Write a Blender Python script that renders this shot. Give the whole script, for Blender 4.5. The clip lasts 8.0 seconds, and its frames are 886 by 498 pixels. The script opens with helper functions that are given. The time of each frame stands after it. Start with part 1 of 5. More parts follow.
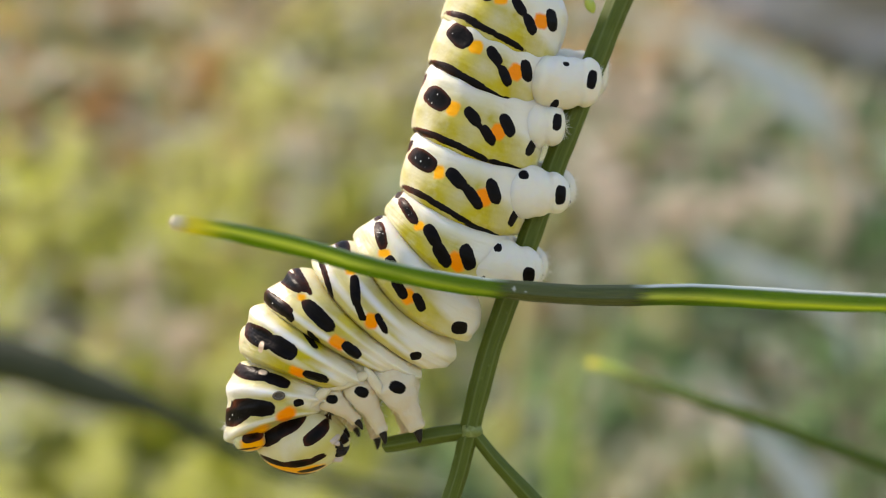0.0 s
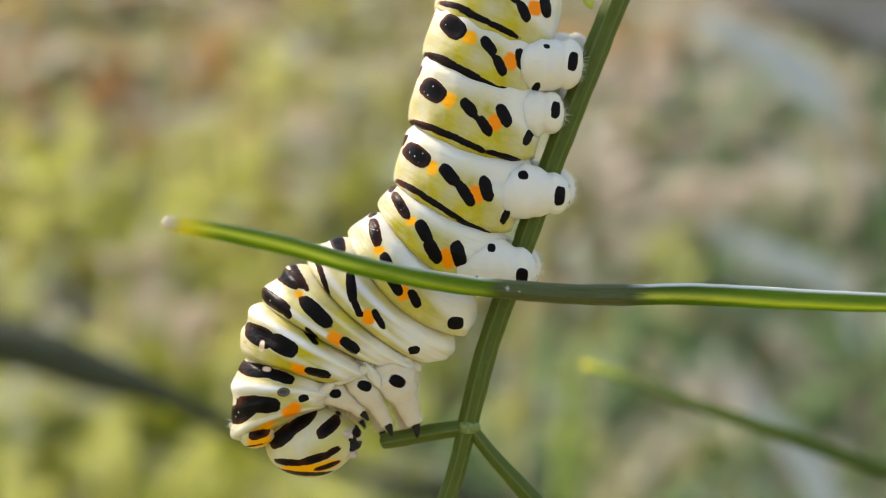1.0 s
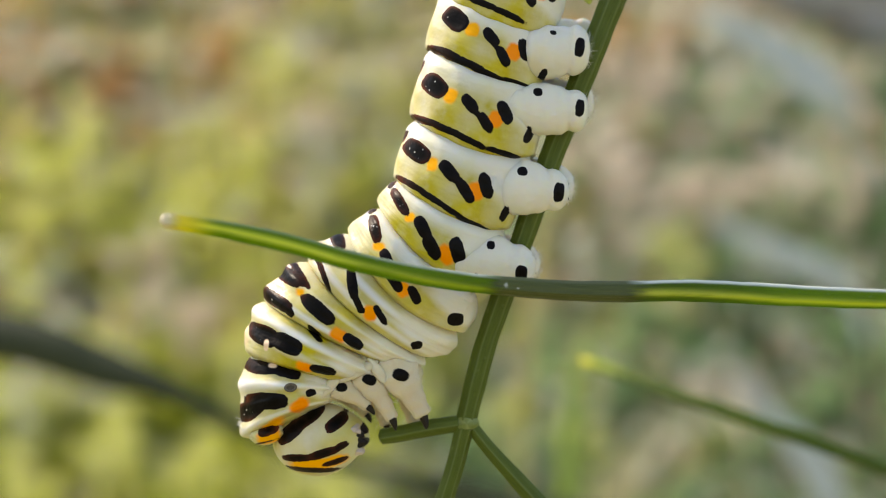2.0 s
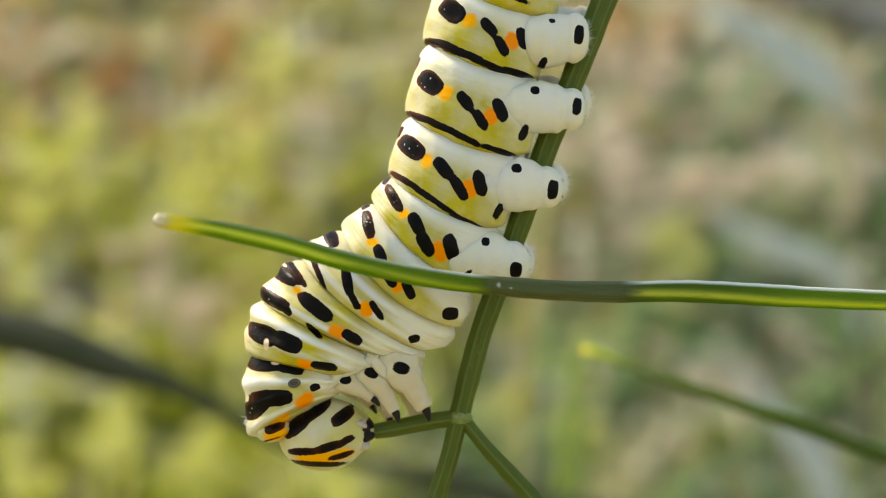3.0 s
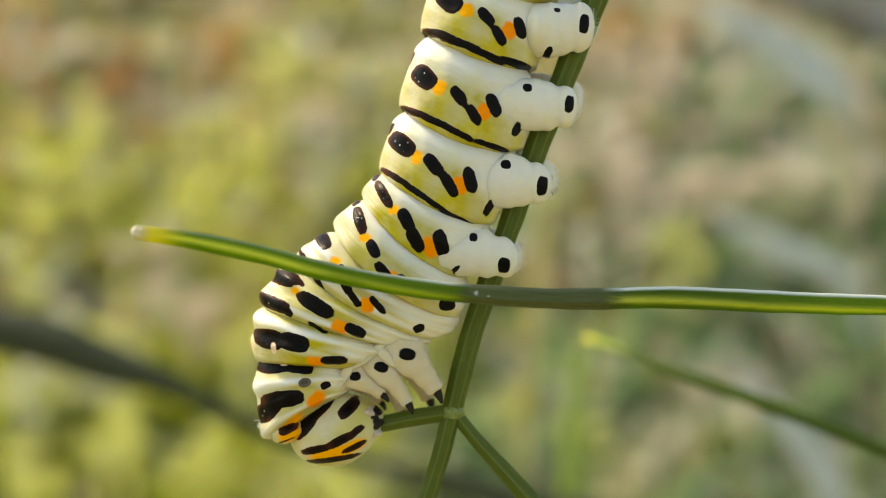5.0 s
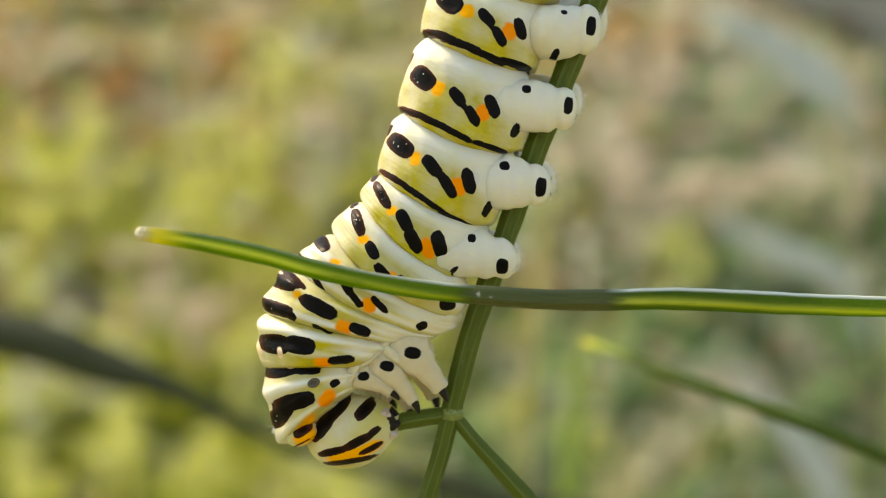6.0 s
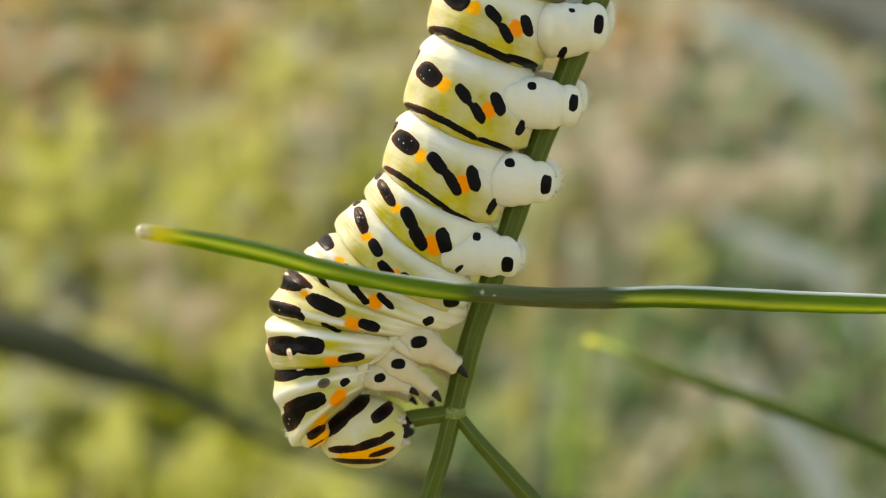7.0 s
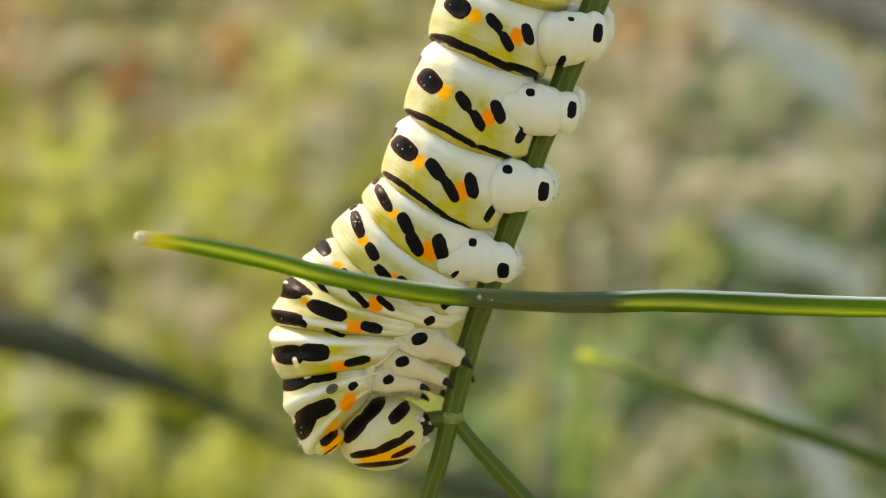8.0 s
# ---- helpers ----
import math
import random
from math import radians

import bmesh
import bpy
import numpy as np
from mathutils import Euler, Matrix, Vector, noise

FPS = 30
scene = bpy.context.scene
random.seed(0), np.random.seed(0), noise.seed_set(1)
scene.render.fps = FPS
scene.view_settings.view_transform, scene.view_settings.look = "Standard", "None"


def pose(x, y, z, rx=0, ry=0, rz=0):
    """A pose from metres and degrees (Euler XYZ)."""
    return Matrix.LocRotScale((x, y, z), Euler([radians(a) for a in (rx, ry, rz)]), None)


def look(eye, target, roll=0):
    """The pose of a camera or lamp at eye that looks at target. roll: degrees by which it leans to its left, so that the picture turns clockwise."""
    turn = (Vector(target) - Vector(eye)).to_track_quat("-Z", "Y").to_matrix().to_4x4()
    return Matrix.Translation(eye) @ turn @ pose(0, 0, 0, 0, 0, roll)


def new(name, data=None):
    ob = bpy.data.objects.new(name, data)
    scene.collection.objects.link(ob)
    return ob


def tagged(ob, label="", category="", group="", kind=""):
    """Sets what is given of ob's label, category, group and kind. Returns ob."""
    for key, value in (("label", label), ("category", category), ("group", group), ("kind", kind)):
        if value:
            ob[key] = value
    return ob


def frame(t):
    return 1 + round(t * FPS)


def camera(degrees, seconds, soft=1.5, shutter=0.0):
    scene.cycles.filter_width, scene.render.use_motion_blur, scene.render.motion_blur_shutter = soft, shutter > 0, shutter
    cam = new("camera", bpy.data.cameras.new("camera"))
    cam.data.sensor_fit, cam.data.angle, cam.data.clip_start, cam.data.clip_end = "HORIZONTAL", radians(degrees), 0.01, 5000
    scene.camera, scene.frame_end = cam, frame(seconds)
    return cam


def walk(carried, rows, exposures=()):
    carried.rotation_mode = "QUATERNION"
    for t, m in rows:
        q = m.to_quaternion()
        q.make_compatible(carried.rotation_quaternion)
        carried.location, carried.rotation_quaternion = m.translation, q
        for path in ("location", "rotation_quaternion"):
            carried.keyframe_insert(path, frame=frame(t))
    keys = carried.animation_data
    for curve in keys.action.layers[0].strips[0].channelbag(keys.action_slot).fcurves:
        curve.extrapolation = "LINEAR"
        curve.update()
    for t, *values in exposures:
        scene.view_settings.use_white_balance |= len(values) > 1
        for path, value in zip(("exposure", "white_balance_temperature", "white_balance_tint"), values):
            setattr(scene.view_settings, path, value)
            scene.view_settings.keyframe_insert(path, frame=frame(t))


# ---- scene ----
MM = 0.001
cam = camera(40.0, 8.0, soft=1.1)
cam.data.dof.use_dof = True
cam.data.dof.focus_distance = 0.0962
cam.data.dof.aperture_fstop = 14.5
walk(cam, [
    (0, pose(-0.00251, -0.1, -0.00115, 91.536, 0, -0.798)),
    (0.5, pose(-0.00236, -0.1, -0.00020, 91.017, 0, -0.716)),
    (1, pose(-0.00153, -0.1, 0.00007, 90.681, 0, -0.343)),
    (1.5, pose(-0.00119, -0.1, 0.00003, 90.570, 0, -0.149)),
    (3, pose(-0.00039, -0.1, 0.00024, 90.131, 0, -0.065)),
    (3.5, pose(0.00000, -0.1, 0.00000, 90.000, 0, 0.000)),
    (4, pose(0.00052, -0.1, -0.00046, 90.182, 0, 0.246)),
    (4.5, pose(0.00068, -0.1, -0.00040, 90.205, 0, 0.229)),
    (6, pose(0.00076, -0.1, -0.00061, 90.458, 0, 0.195)),
    (6.5, pose(0.00029, -0.1, -0.00061, 90.458, 0, 0.085)),
    (7, pose(0.00025, -0.1, -0.00071, 90.457, 0, 0.009)),
    (7.5, pose(0.00038, -0.1, -0.00025, 90.275, 0, -0.022)),
    (8, pose(0.00137, -0.1, -0.00014, 90.348, 0, 0.546)),
], [(0.0, 1.04, 7250, 15), (1.5, 1.04, 7300, 14), (3.0, 1.04, 8150, 6), (8.0, 1.04, 8600, 5)])

# ---- light: soft late sun from high up, open sky ----
SUN_FROM = Vector((-0.70, 0.32, 1.0)).normalized()
world = bpy.data.worlds.new("sky")
scene.world = world
world.use_nodes = True
sky = world.node_tree.nodes.new("ShaderNodeTexSky")
sky.sky_type = "NISHITA"
sky.sun_disc = False
sky.sun_elevation = math.asin(SUN_FROM.z)
sky.sun_rotation = math.atan2(SUN_FROM.x, SUN_FROM.y)
world.node_tree.links.new(sky.outputs[0], world.node_tree.nodes["Background"].inputs[0])
world.node_tree.nodes["Background"].inputs[1].default_value = 0.15
sun_data = bpy.data.lights.new("sun", "SUN")
sun_data.energy = 2.5
sun_data.angle = radians(9.0)
sun_data.color = (1.0, 0.94, 0.84)
sun = new("sun", sun_data)
sun.matrix_world = look(SUN_FROM * 5, (0, 0, 0))


# ---- materials ----
class Nodes:
    """Short hand for building a node material."""

    def __init__(self, name, rough=0.5):
        self.mat = bpy.data.materials.new(name)
        self.mat.use_nodes = True
        self.tree = self.mat.node_tree
        self.bsdf = self.tree.nodes["Principled BSDF"]
        self.bsdf.inputs["Roughness"].default_value = rough

    def add(self, kind, ins=(), **props):
        n = self.tree.nodes.new(kind)
        for k, v in props.items():
            if k == "operation":
                n.operation = v
            elif k == "attribute_name":
                n.attribute_name = v
            elif k == "data_type":
                n.data_type = v
            elif k == "blend_type":
                n.blend_type = v
            elif k == "noise_dimensions":
                n.noise_dimensions = v
            elif k == "interpolation_type":
                n.interpolation_type = v
        for key, v in dict(ins).items():
            self.put(n.inputs[key], v)
        return n

    def put(self, socket, v):
        if isinstance(v, bpy.types.NodeSocket):
            self.tree.links.new(v, socket)
        else:
            socket.default_value = v

    def attr(self, name):
        return self.add("ShaderNodeAttribute", attribute_name=name).outputs["Fac"]

    def math(self, op, a, b=0.0):
        return self.add("ShaderNodeMath", {0: a, 1: b}, operation=op).outputs[0]

    def ramp(self, v, lo, hi, a=0.0, b=1.0):
        return self.add("ShaderNodeMapRange", {0: v, 1: lo, 2: hi, 3: a, 4: b}, interpolation_type="SMOOTHSTEP").outputs[0]

    def mix(self, f, a, b):
        n = self.add("ShaderNodeMix", data_type="RGBA")
        self.put(n.inputs[0], f)
        self.put(n.inputs[6], a if isinstance(a, bpy.types.NodeSocket) else (*a, 1))
        self.put(n.inputs[7], b if isinstance(b, bpy.types.NodeSocket) else (*b, 1))
        return n.outputs[2]

    def noise(self, scale, detail=3.0, rough=0.55):
        tc = self.add("ShaderNodeTexCoord").outputs["Object"]
        n = self.add("ShaderNodeTexNoise", {"Vector": tc, "Scale": scale, "Detail": detail, "Roughness": rough})
        return n.outputs["Fac"]

    def bump(self, height, strength, distance):
        n = self.add("ShaderNodeBump", {"Height": height, "Strength": strength, "Distance": distance})
        self.put(self.bsdf.inputs["Normal"], n.outputs[0])

    def colour(self, c):
        self.put(self.bsdf.inputs["Base Color"], c if isinstance(c, bpy.types.NodeSocket) else (*c, 1))

    def soft(self, weight, radius, scale):
        self.bsdf.inputs["Subsurface Weight"].default_value = weight
        self.bsdf.inputs["Subsurface Radius"].default_value = radius
        self.bsdf.inputs["Subsurface Scale"].default_value = scale


def skin_material():
    """Caterpillar skin: chalk white and yellow-green, with black and amber markings."""
    n = Nodes("caterpillar_skin", 0.42)
    fine = n.noise(2600, 4)
    broad = n.noise(420, 3)
    ring = n.add("ShaderNodeCombineXYZ", {0: n.math("MULTIPLY", n.attr("ring"), 5.0), 1: n.math("MULTIPLY", n.attr("turn"), 1.1), 2: n.attr("serial")}).outputs[0]
    wrinkle = n.add("ShaderNodeTexNoise", {"Vector": ring, "Scale": 1.0, "Detail": 2.0, "Roughness": 0.5}).outputs["Fac"]
    edge = n.math("MULTIPLY", n.math("SUBTRACT", n.noise(2200, 3), 0.5), 0.00015)
    white = n.mix(n.ramp(broad, 0.35, 0.7), (0.77, 0.742, 0.700), (0.74, 0.708, 0.595))
    green = n.mix(n.ramp(broad, 0.3, 0.7), (0.47, 0.375, 0.0), (0.58, 0.475, 0.008))
    base = n.mix(n.math("MULTIPLY", n.attr("yellow"), n.ramp(n.noise(700, 4), 0.25, 0.6, 0.75, 1.0)), white, green)
    base = n.mix(n.attr("belly"), base, (0.78, 0.72, 0.59))
    amber = n.ramp(n.math("ADD", n.attr("amber"), n.math("MULTIPLY", edge, 1.6)), -0.00016, 0.0001, 1.0, 0.0)
    base = n.mix(amber, base, n.mix(n.ramp(n.math("COSINE", n.attr("turn")), -0.3, 0.25, 1.0, 0.0), (1.0, 0.27, 0.0), (1.0, 0.42, 0.002)))
    base = n.mix(n.ramp(n.attr("pale"), -0.0001, 0.0001, 1.0, 0.0), base, (0.88, 0.66, 0.42))
    sd = n.math("ADD", n.attr("black"), edge)
    black = n.ramp(sd, -0.00003, 0.00002, 1.0, 0.0)
    ink = n.mix(n.ramp(sd, -0.0004, -0.0001), (0.004, 0.003, 0.002), n.mix(n.attr("brown"), (0.007, 0.005, 0.005), (0.034, 0.014, 0.007)))
    rim = n.math("MULTIPLY", n.math("MULTIPLY", n.ramp(sd, -0.00022, -0.00004), n.attr("brown")), n.ramp(n.noise(900, 2), 0.40, 0.62))
    ink = n.mix(rim, ink, (0.11, 0.022, 0.006))
    cell = n.add("ShaderNodeTexVoronoi", {"Vector": n.add("ShaderNodeTexCoord").outputs["Object"], "Scale": 1900.0})
    speck = n.math("MULTIPLY", n.ramp(cell.outputs["Distance"], 0.10, 0.17, 1.0, 0.0), n.ramp(n.attr("brown"), 0.40, 0.62))
    speck = n.math("MULTIPLY", speck, n.ramp(sd, -0.0003, -0.0002, 1.0, 0.0))
    base = n.mix(black, base, n.mix(speck, ink, (0.55, 0.52, 0.50)))
    base = n.mix(n.ramp(n.attr("dots"), -0.00005, 0.00005, 1.0, 0.0), base, (0.90, 0.66, 0.47))
    n.colour(base)
    n.put(n.bsdf.inputs["Roughness"], n.ramp(black, 0, 1, 0.40, 0.36))
    n.put(n.bsdf.inputs["Specular IOR Level"], n.ramp(n.math("MAXIMUM", black, n.math("MULTIPLY", amber, 0.7)), 0, 1, 0.40, 0.07))
    n.put(n.bsdf.inputs["Subsurface Weight"], n.ramp(n.math("MAXIMUM", black, amber), 0, 1, 0.55, 0.0))
    n.bsdf.inputs["Subsurface Radius"].default_value = (1.0, 0.80, 0.40)
    n.bsdf.inputs["Subsurface Scale"].default_value = 0.0011
    height = n.math("ADD", n.math("ADD", n.math("MULTIPLY", fine, 0.15), n.math("MULTIPLY", n.noise(1200, 2), 0.45)), n.math("MULTIPLY", wrinkle, 1.6))
    n.bump(height, 0.5, 0.00026)
    return n.mat


def leg_material():
    """Milky, slightly rosy skin of the feet, black marks and claws."""
    n = Nodes("leg_skin", 0.45)
    broad = n.noise(700, 3)
    base = n.mix(n.ramp(broad, 0.3, 0.7), (0.76, 0.69, 0.54), (0.71, 0.60, 0.42))
    base = n.mix(n.attr("yellow"), base, (0.62, 0.50, 0.32))
    edge = n.math("MULTIPLY", n.math("SUBTRACT", n.noise(2200, 3), 0.5), 0.0002)
    black = n.ramp(n.math("ADD", n.attr("black"), edge), -0.00005, 0.00004, 1.0, 0.0)
    n.colour(n.mix(black, base, (0.004, 0.003, 0.002)))
    n.put(n.bsdf.inputs["Specular IOR Level"], n.ramp(black, 0, 1, 0.35, 0.08))
    n.put(n.bsdf.inputs["Subsurface Weight"], n.ramp(black, 0, 1, 0.55, 0.0))
    n.bsdf.inputs["Subsurface Radius"].default_value = (1.0, 0.75, 0.42)
    n.bsdf.inputs["Subsurface Scale"].default_value = 0.0009
    n.bump(n.math("ADD", n.math("MULTIPLY", n.noise(2400, 4), 0.6), n.math("MULTIPLY", n.noise(800, 3), 1.4)), 0.55, 0.00024)
    return n.mat


def green_material(name, dark, light, ridge, rough=0.38, sss=0.25, band=None, deep=0.0007, tips=((0.70, 0.56, 0.06), (0.76, 0.66, 0.42)), reach=1.0):
    """Smooth plant skin with pale ribs along it."""
    n = Nodes(name, rough)
    streak = n.add("ShaderNodeTexNoise", {"Vector": n.add("ShaderNodeCombineXYZ", {0: n.math("MULTIPLY", n.attr("along"), 120.0), 1: n.math("MULTIPLY", n.attr("around"), 9.0)}).outputs[0],
                                          "Scale": 3.0, "Detail": 4.0}).outputs["Fac"]
    base = n.mix(n.ramp(streak, 0.3, 0.72), dark, light)
    base = n.mix(n.attr("ridge"), base, ridge)
    if band:
        patch = n.ramp(n.add("ShaderNodeTexNoise", {"Vector": n.add("ShaderNodeCombineXYZ", {0: n.math("MULTIPLY", n.attr("along"), 160.0), 1: n.attr("around")}).outputs[0], "Scale": 1.0, "Detail": 3.0}).outputs["Fac"], 0.42, 0.60, 0.12, 1.0)
        base = n.mix(n.math("MULTIPLY", n.attr("band"), patch), base, band)
        base = n.mix(n.ramp(n.attr("along"), 0.0012 * reach, 0.0042 * reach, 1.0, 0.0), base, tips[0])
        base = n.mix(n.ramp(n.attr("along"), 0.0002 * reach, 0.0016 * reach, 1.0, 0.0), base, tips[1])
    speck = n.ramp(n.noise(1500, 4), 0.62, 0.75)
    base = n.mix(n.math("MULTIPLY", speck, 0.35), base, ridge)
    n.colour(base)
    n.put(n.bsdf.inputs["Roughness"], n.ramp(n.noise(900, 3), 0.3, 0.7, rough - 0.08, rough + 0.12))
    n.soft(sss, (0.85, 1.0, 0.12), deep)
    n.bump(n.math("ADD", streak, n.noise(3000, 3)), 0.25, 0.00010)
    return n.mat


def needle_material():
    """Waxy needle leaf: dull outside, its thin flesh lets green and yellow light through; a lit streak, a shaded
    stretch and a top sheen are painted in.
    """
    n = Nodes("fennel_leaf", 0.34)

    def stretched(along, around, detail):
        v = n.add("ShaderNodeCombineXYZ", {0: n.math("MULTIPLY", n.attr("along"), along), 1: n.math("MULTIPLY", n.attr("around"), around)}).outputs[0]
        return n.add("ShaderNodeTexNoise", {"Vector": v, "Scale": 1.0, "Detail": detail}).outputs["Fac"]

    streak = stretched(360.0, 27.0, 4.0)
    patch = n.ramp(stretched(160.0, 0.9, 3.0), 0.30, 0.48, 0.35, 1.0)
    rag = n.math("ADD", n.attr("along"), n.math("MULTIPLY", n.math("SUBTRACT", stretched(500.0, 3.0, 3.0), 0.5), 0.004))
    # stretch shaded by the caterpillar, painted into the leaf between fixed distances
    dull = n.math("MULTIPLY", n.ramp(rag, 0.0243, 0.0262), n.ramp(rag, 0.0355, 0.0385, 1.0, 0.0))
    # streak of sunlight in the leaf, painted yellow
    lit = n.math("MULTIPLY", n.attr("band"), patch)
    yellow = n.ramp(n.attr("along"), 0.0014, 0.0046, 1.0, 0.0)
    dry = n.ramp(n.attr("along"), 0.0003, 0.0018, 1.0, 0.0)
    skin = n.mix(n.ramp(streak, 0.3, 0.72), (0.040, 0.056, 0.010), (0.066, 0.086, 0.018))
    skin = n.mix(n.math("MULTIPLY", n.ramp(n.noise(1500, 4), 0.66, 0.78), 0.3), skin, (0.5, 0.5, 0.36))
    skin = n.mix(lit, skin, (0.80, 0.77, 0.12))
    # darker tones that stand for the shade on that stretch
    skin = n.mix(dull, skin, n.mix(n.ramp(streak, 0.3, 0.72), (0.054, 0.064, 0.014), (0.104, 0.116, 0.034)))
    for at, side, size in ((0.0262, 4.85, 0.00026), (0.0271, 4.60, 0.00013)):
        far = n.math("ADD", n.math("ABSOLUTE", n.math("SUBTRACT", n.attr("along"), at)), n.math("MULTIPLY", n.math("ABSOLUTE", n.math("SUBTRACT", n.attr("around"), side)), 0.0008))
        far = n.math("ADD", far, n.math("MULTIPLY", n.math("SUBTRACT", n.noise(4000, 2), 0.5), 0.0005))
        skin = n.mix(n.ramp(far, size * 0.5, size * 1.1, 0.65, 0.0), skin, (0.62, 0.62, 0.52))
    # sun sheen along the top edge, painted near white
    skin = n.mix(n.attr("ridge"), skin, (0.84, 0.85, 0.78))
    skin = n.mix(n.math("MULTIPLY", yellow, 0.8), skin, (0.66, 0.58, 0.07))
    skin = n.mix(dry, skin, (0.74, 0.64, 0.44))
    flesh = n.mix(n.ramp(streak, 0.3, 0.72), (0.24, 0.40, 0.006), (0.36, 0.54, 0.010))
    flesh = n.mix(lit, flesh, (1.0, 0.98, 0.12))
    flesh = n.mix(yellow, flesh, (0.85, 0.78, 0.10))
    n.colour(skin)
    n.put(n.bsdf.inputs["Roughness"], n.ramp(n.noise(900, 3), 0.3, 0.7, 0.28, 0.46))
    n.bsdf.inputs["Specular IOR Level"].default_value = 0.25
    n.bump(n.math("ADD", streak, n.noise(3000, 3)), 0.25, 0.00010)
    through_skin = n.add("ShaderNodeBsdfTranslucent")
    n.put(through_skin.inputs[0], flesh)
    m = n.add("ShaderNodeMixShader")
    # less light let through where shade or sheen is painted
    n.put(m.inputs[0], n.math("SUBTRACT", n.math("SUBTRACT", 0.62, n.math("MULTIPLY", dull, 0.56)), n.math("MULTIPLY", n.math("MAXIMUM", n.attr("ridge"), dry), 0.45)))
    n.put(m.inputs[1], n.bsdf.outputs[0])
    n.put(m.inputs[2], through_skin.outputs[0])
    n.put(n.tree.nodes["Material Output"].inputs[0], m.outputs[0])
    return n.mat


def plain_material(name, a, b, scale, rough=0.6, bump=0.3, dist=0.002):
    n = Nodes(name, rough)
    f = n.add("ShaderNodeMath", {0: n.noise(scale, 5), 1: n.add("ShaderNodeNewGeometry").outputs["Random Per Island"]}, operation="ADD").outputs[0]
    n.colour(n.mix(n.ramp(f, 0.4, 1.6), a, b))
    n.bump(n.noise(scale * 6, 4), bump, dist)
    return n.mat


SKIN = skin_material()
FOOT = leg_material()
STEM = green_material("fennel_stem", (0.058, 0.082, 0.008), (0.110, 0.140, 0.016), (0.195, 0.235, 0.085), 0.5)
NODE = green_material("pale_node", (0.12, 0.150, 0.022), (0.18, 0.22, 0.04), (0.25, 0.29, 0.10), 0.5)
LEAF = needle_material()
DULL_LEAF = green_material("shaded_fennel_leaf", (0.036, 0.066, 0.002), (0.062, 0.098, 0.004), (0.09, 0.13, 0.01), 0.5, 0.2, (0.07, 0.11, 0.012), 0.0007, ((0.20, 0.27, 0.015), (0.62, 0.54, 0.04)), 2.8)
BUD = green_material("fresh_bud", (0.20, 0.27, 0.03), (0.30, 0.36, 0.05), (0.45, 0.50, 0.08), 0.4, 0.5)
HAIR = plain_material("pale_hair", (0.8, 0.78, 0.7), (0.85, 0.83, 0.78), 300, 0.5)
CLAW = plain_material("dark_claw", (0.008, 0.005, 0.004), (0.02, 0.013, 0.009), 900, 0.35)
PORE = plain_material("breathing_pore", (0.030, 0.020, 0.012), (0.16, 0.13, 0.09), 4200, 0.35, dist=0.0001)
MOUTH = plain_material("mouthpart_skin", (0.55, 0.42, 0.33), (0.62, 0.50, 0.42), 900, 0.45, dist=0.0001)

for plant_skin in (STEM, CLAW, DULL_LEAF):
    plant_skin.node_tree.nodes["Principled BSDF"].inputs["Specular IOR Level"].default_value = 0.22


# ---- mesh helpers ----
def mesh_from(name, verts, quads, attrs=None, smooth=True, solid=True):
    me = bpy.data.meshes.new(name)
    verts = np.asarray(verts, dtype=np.float32)
    quads = [tuple(int(i) for i in q) for q in quads]
    me.from_pydata(verts.tolist(), [], quads)
    for key, values in (attrs or {}).items():
        a = me.attributes.new(key, "FLOAT", "POINT")
        a.data.foreach_set("value", np.asarray(values, dtype=np.float32))
    if solid:
        v = np.asarray(verts, dtype=np.float64)
        volume = sum(float(np.dot(v[q[0]], np.cross(v[q[i]], v[q[i + 1]]))) for q in quads for i in range(1, len(q) - 1)) if len(quads) < 400 else \
            float(np.einsum("ij,ij->i", v[[q[0] for q in quads]], np.cross(v[[q[1] for q in quads]], v[[q[2] for q in quads]]) + np.cross(v[[q[2] for q in quads]], v[[q[-1] for q in quads]])).sum())
        if volume < 0:
            me.flip_normals()
    if smooth:
        me.polygons.foreach_set("use_smooth", [True] * len(me.polygons))
    me.update()
    return me


def grid_faces(rows, cols, closed=True):
    out = []
    for i in range(rows - 1):
        for j in range(cols if closed else cols - 1):
            k = (j + 1) % cols
            out.append((i * cols + j, i * cols + k, (i + 1) * cols + k, (i + 1) * cols + j))
    return out


def part(name, me, material, parent, label=""):
    ob = new(name, me)
    if not me.materials:
        me.materials.append(material)
    ob.parent = parent
    if label:
        ob["label"] = label
    return ob


def spot_distance(x, z, spots, limit=5.0):
    """Signed distance in mm to the nearest of the rounded spots (x, z, half length, half width, turn)."""
    best = np.full(x.shape, limit)
    for cx, cz, a, b, turn in spots:
        c, s = math.cos(radians(turn)), math.sin(radians(turn))
        u, v = (x - cx) * c - (z - cz) * s, (x - cx) * s + (z - cz) * c
        q = (np.abs(u / a) ** 2.8 + np.abs(v / b) ** 2.8) ** (1 / 2.8)
        best = np.minimum(best, (q - 1) * min(a, b))
    return best


def catmull(points, count):
    """A smooth line through the points."""
    p = np.array(points, dtype=float)
    p = np.vstack([2 * p[0] - p[1], p, 2 * p[-1] - p[-2]])
    out = []
    n = len(p) - 3
    for k in range(count):
        u = k / (count - 1) * n
        i = min(int(u), n - 1)
        t = u - i
        a, b, c, d = p[i:i + 4]
        out.append(0.5 * (2 * b + (c - a) * t + (2 * a - 5 * b + 4 * c - d) * t * t + (3 * b - 3 * c + d - a) * t ** 3))
    return np.array(out)


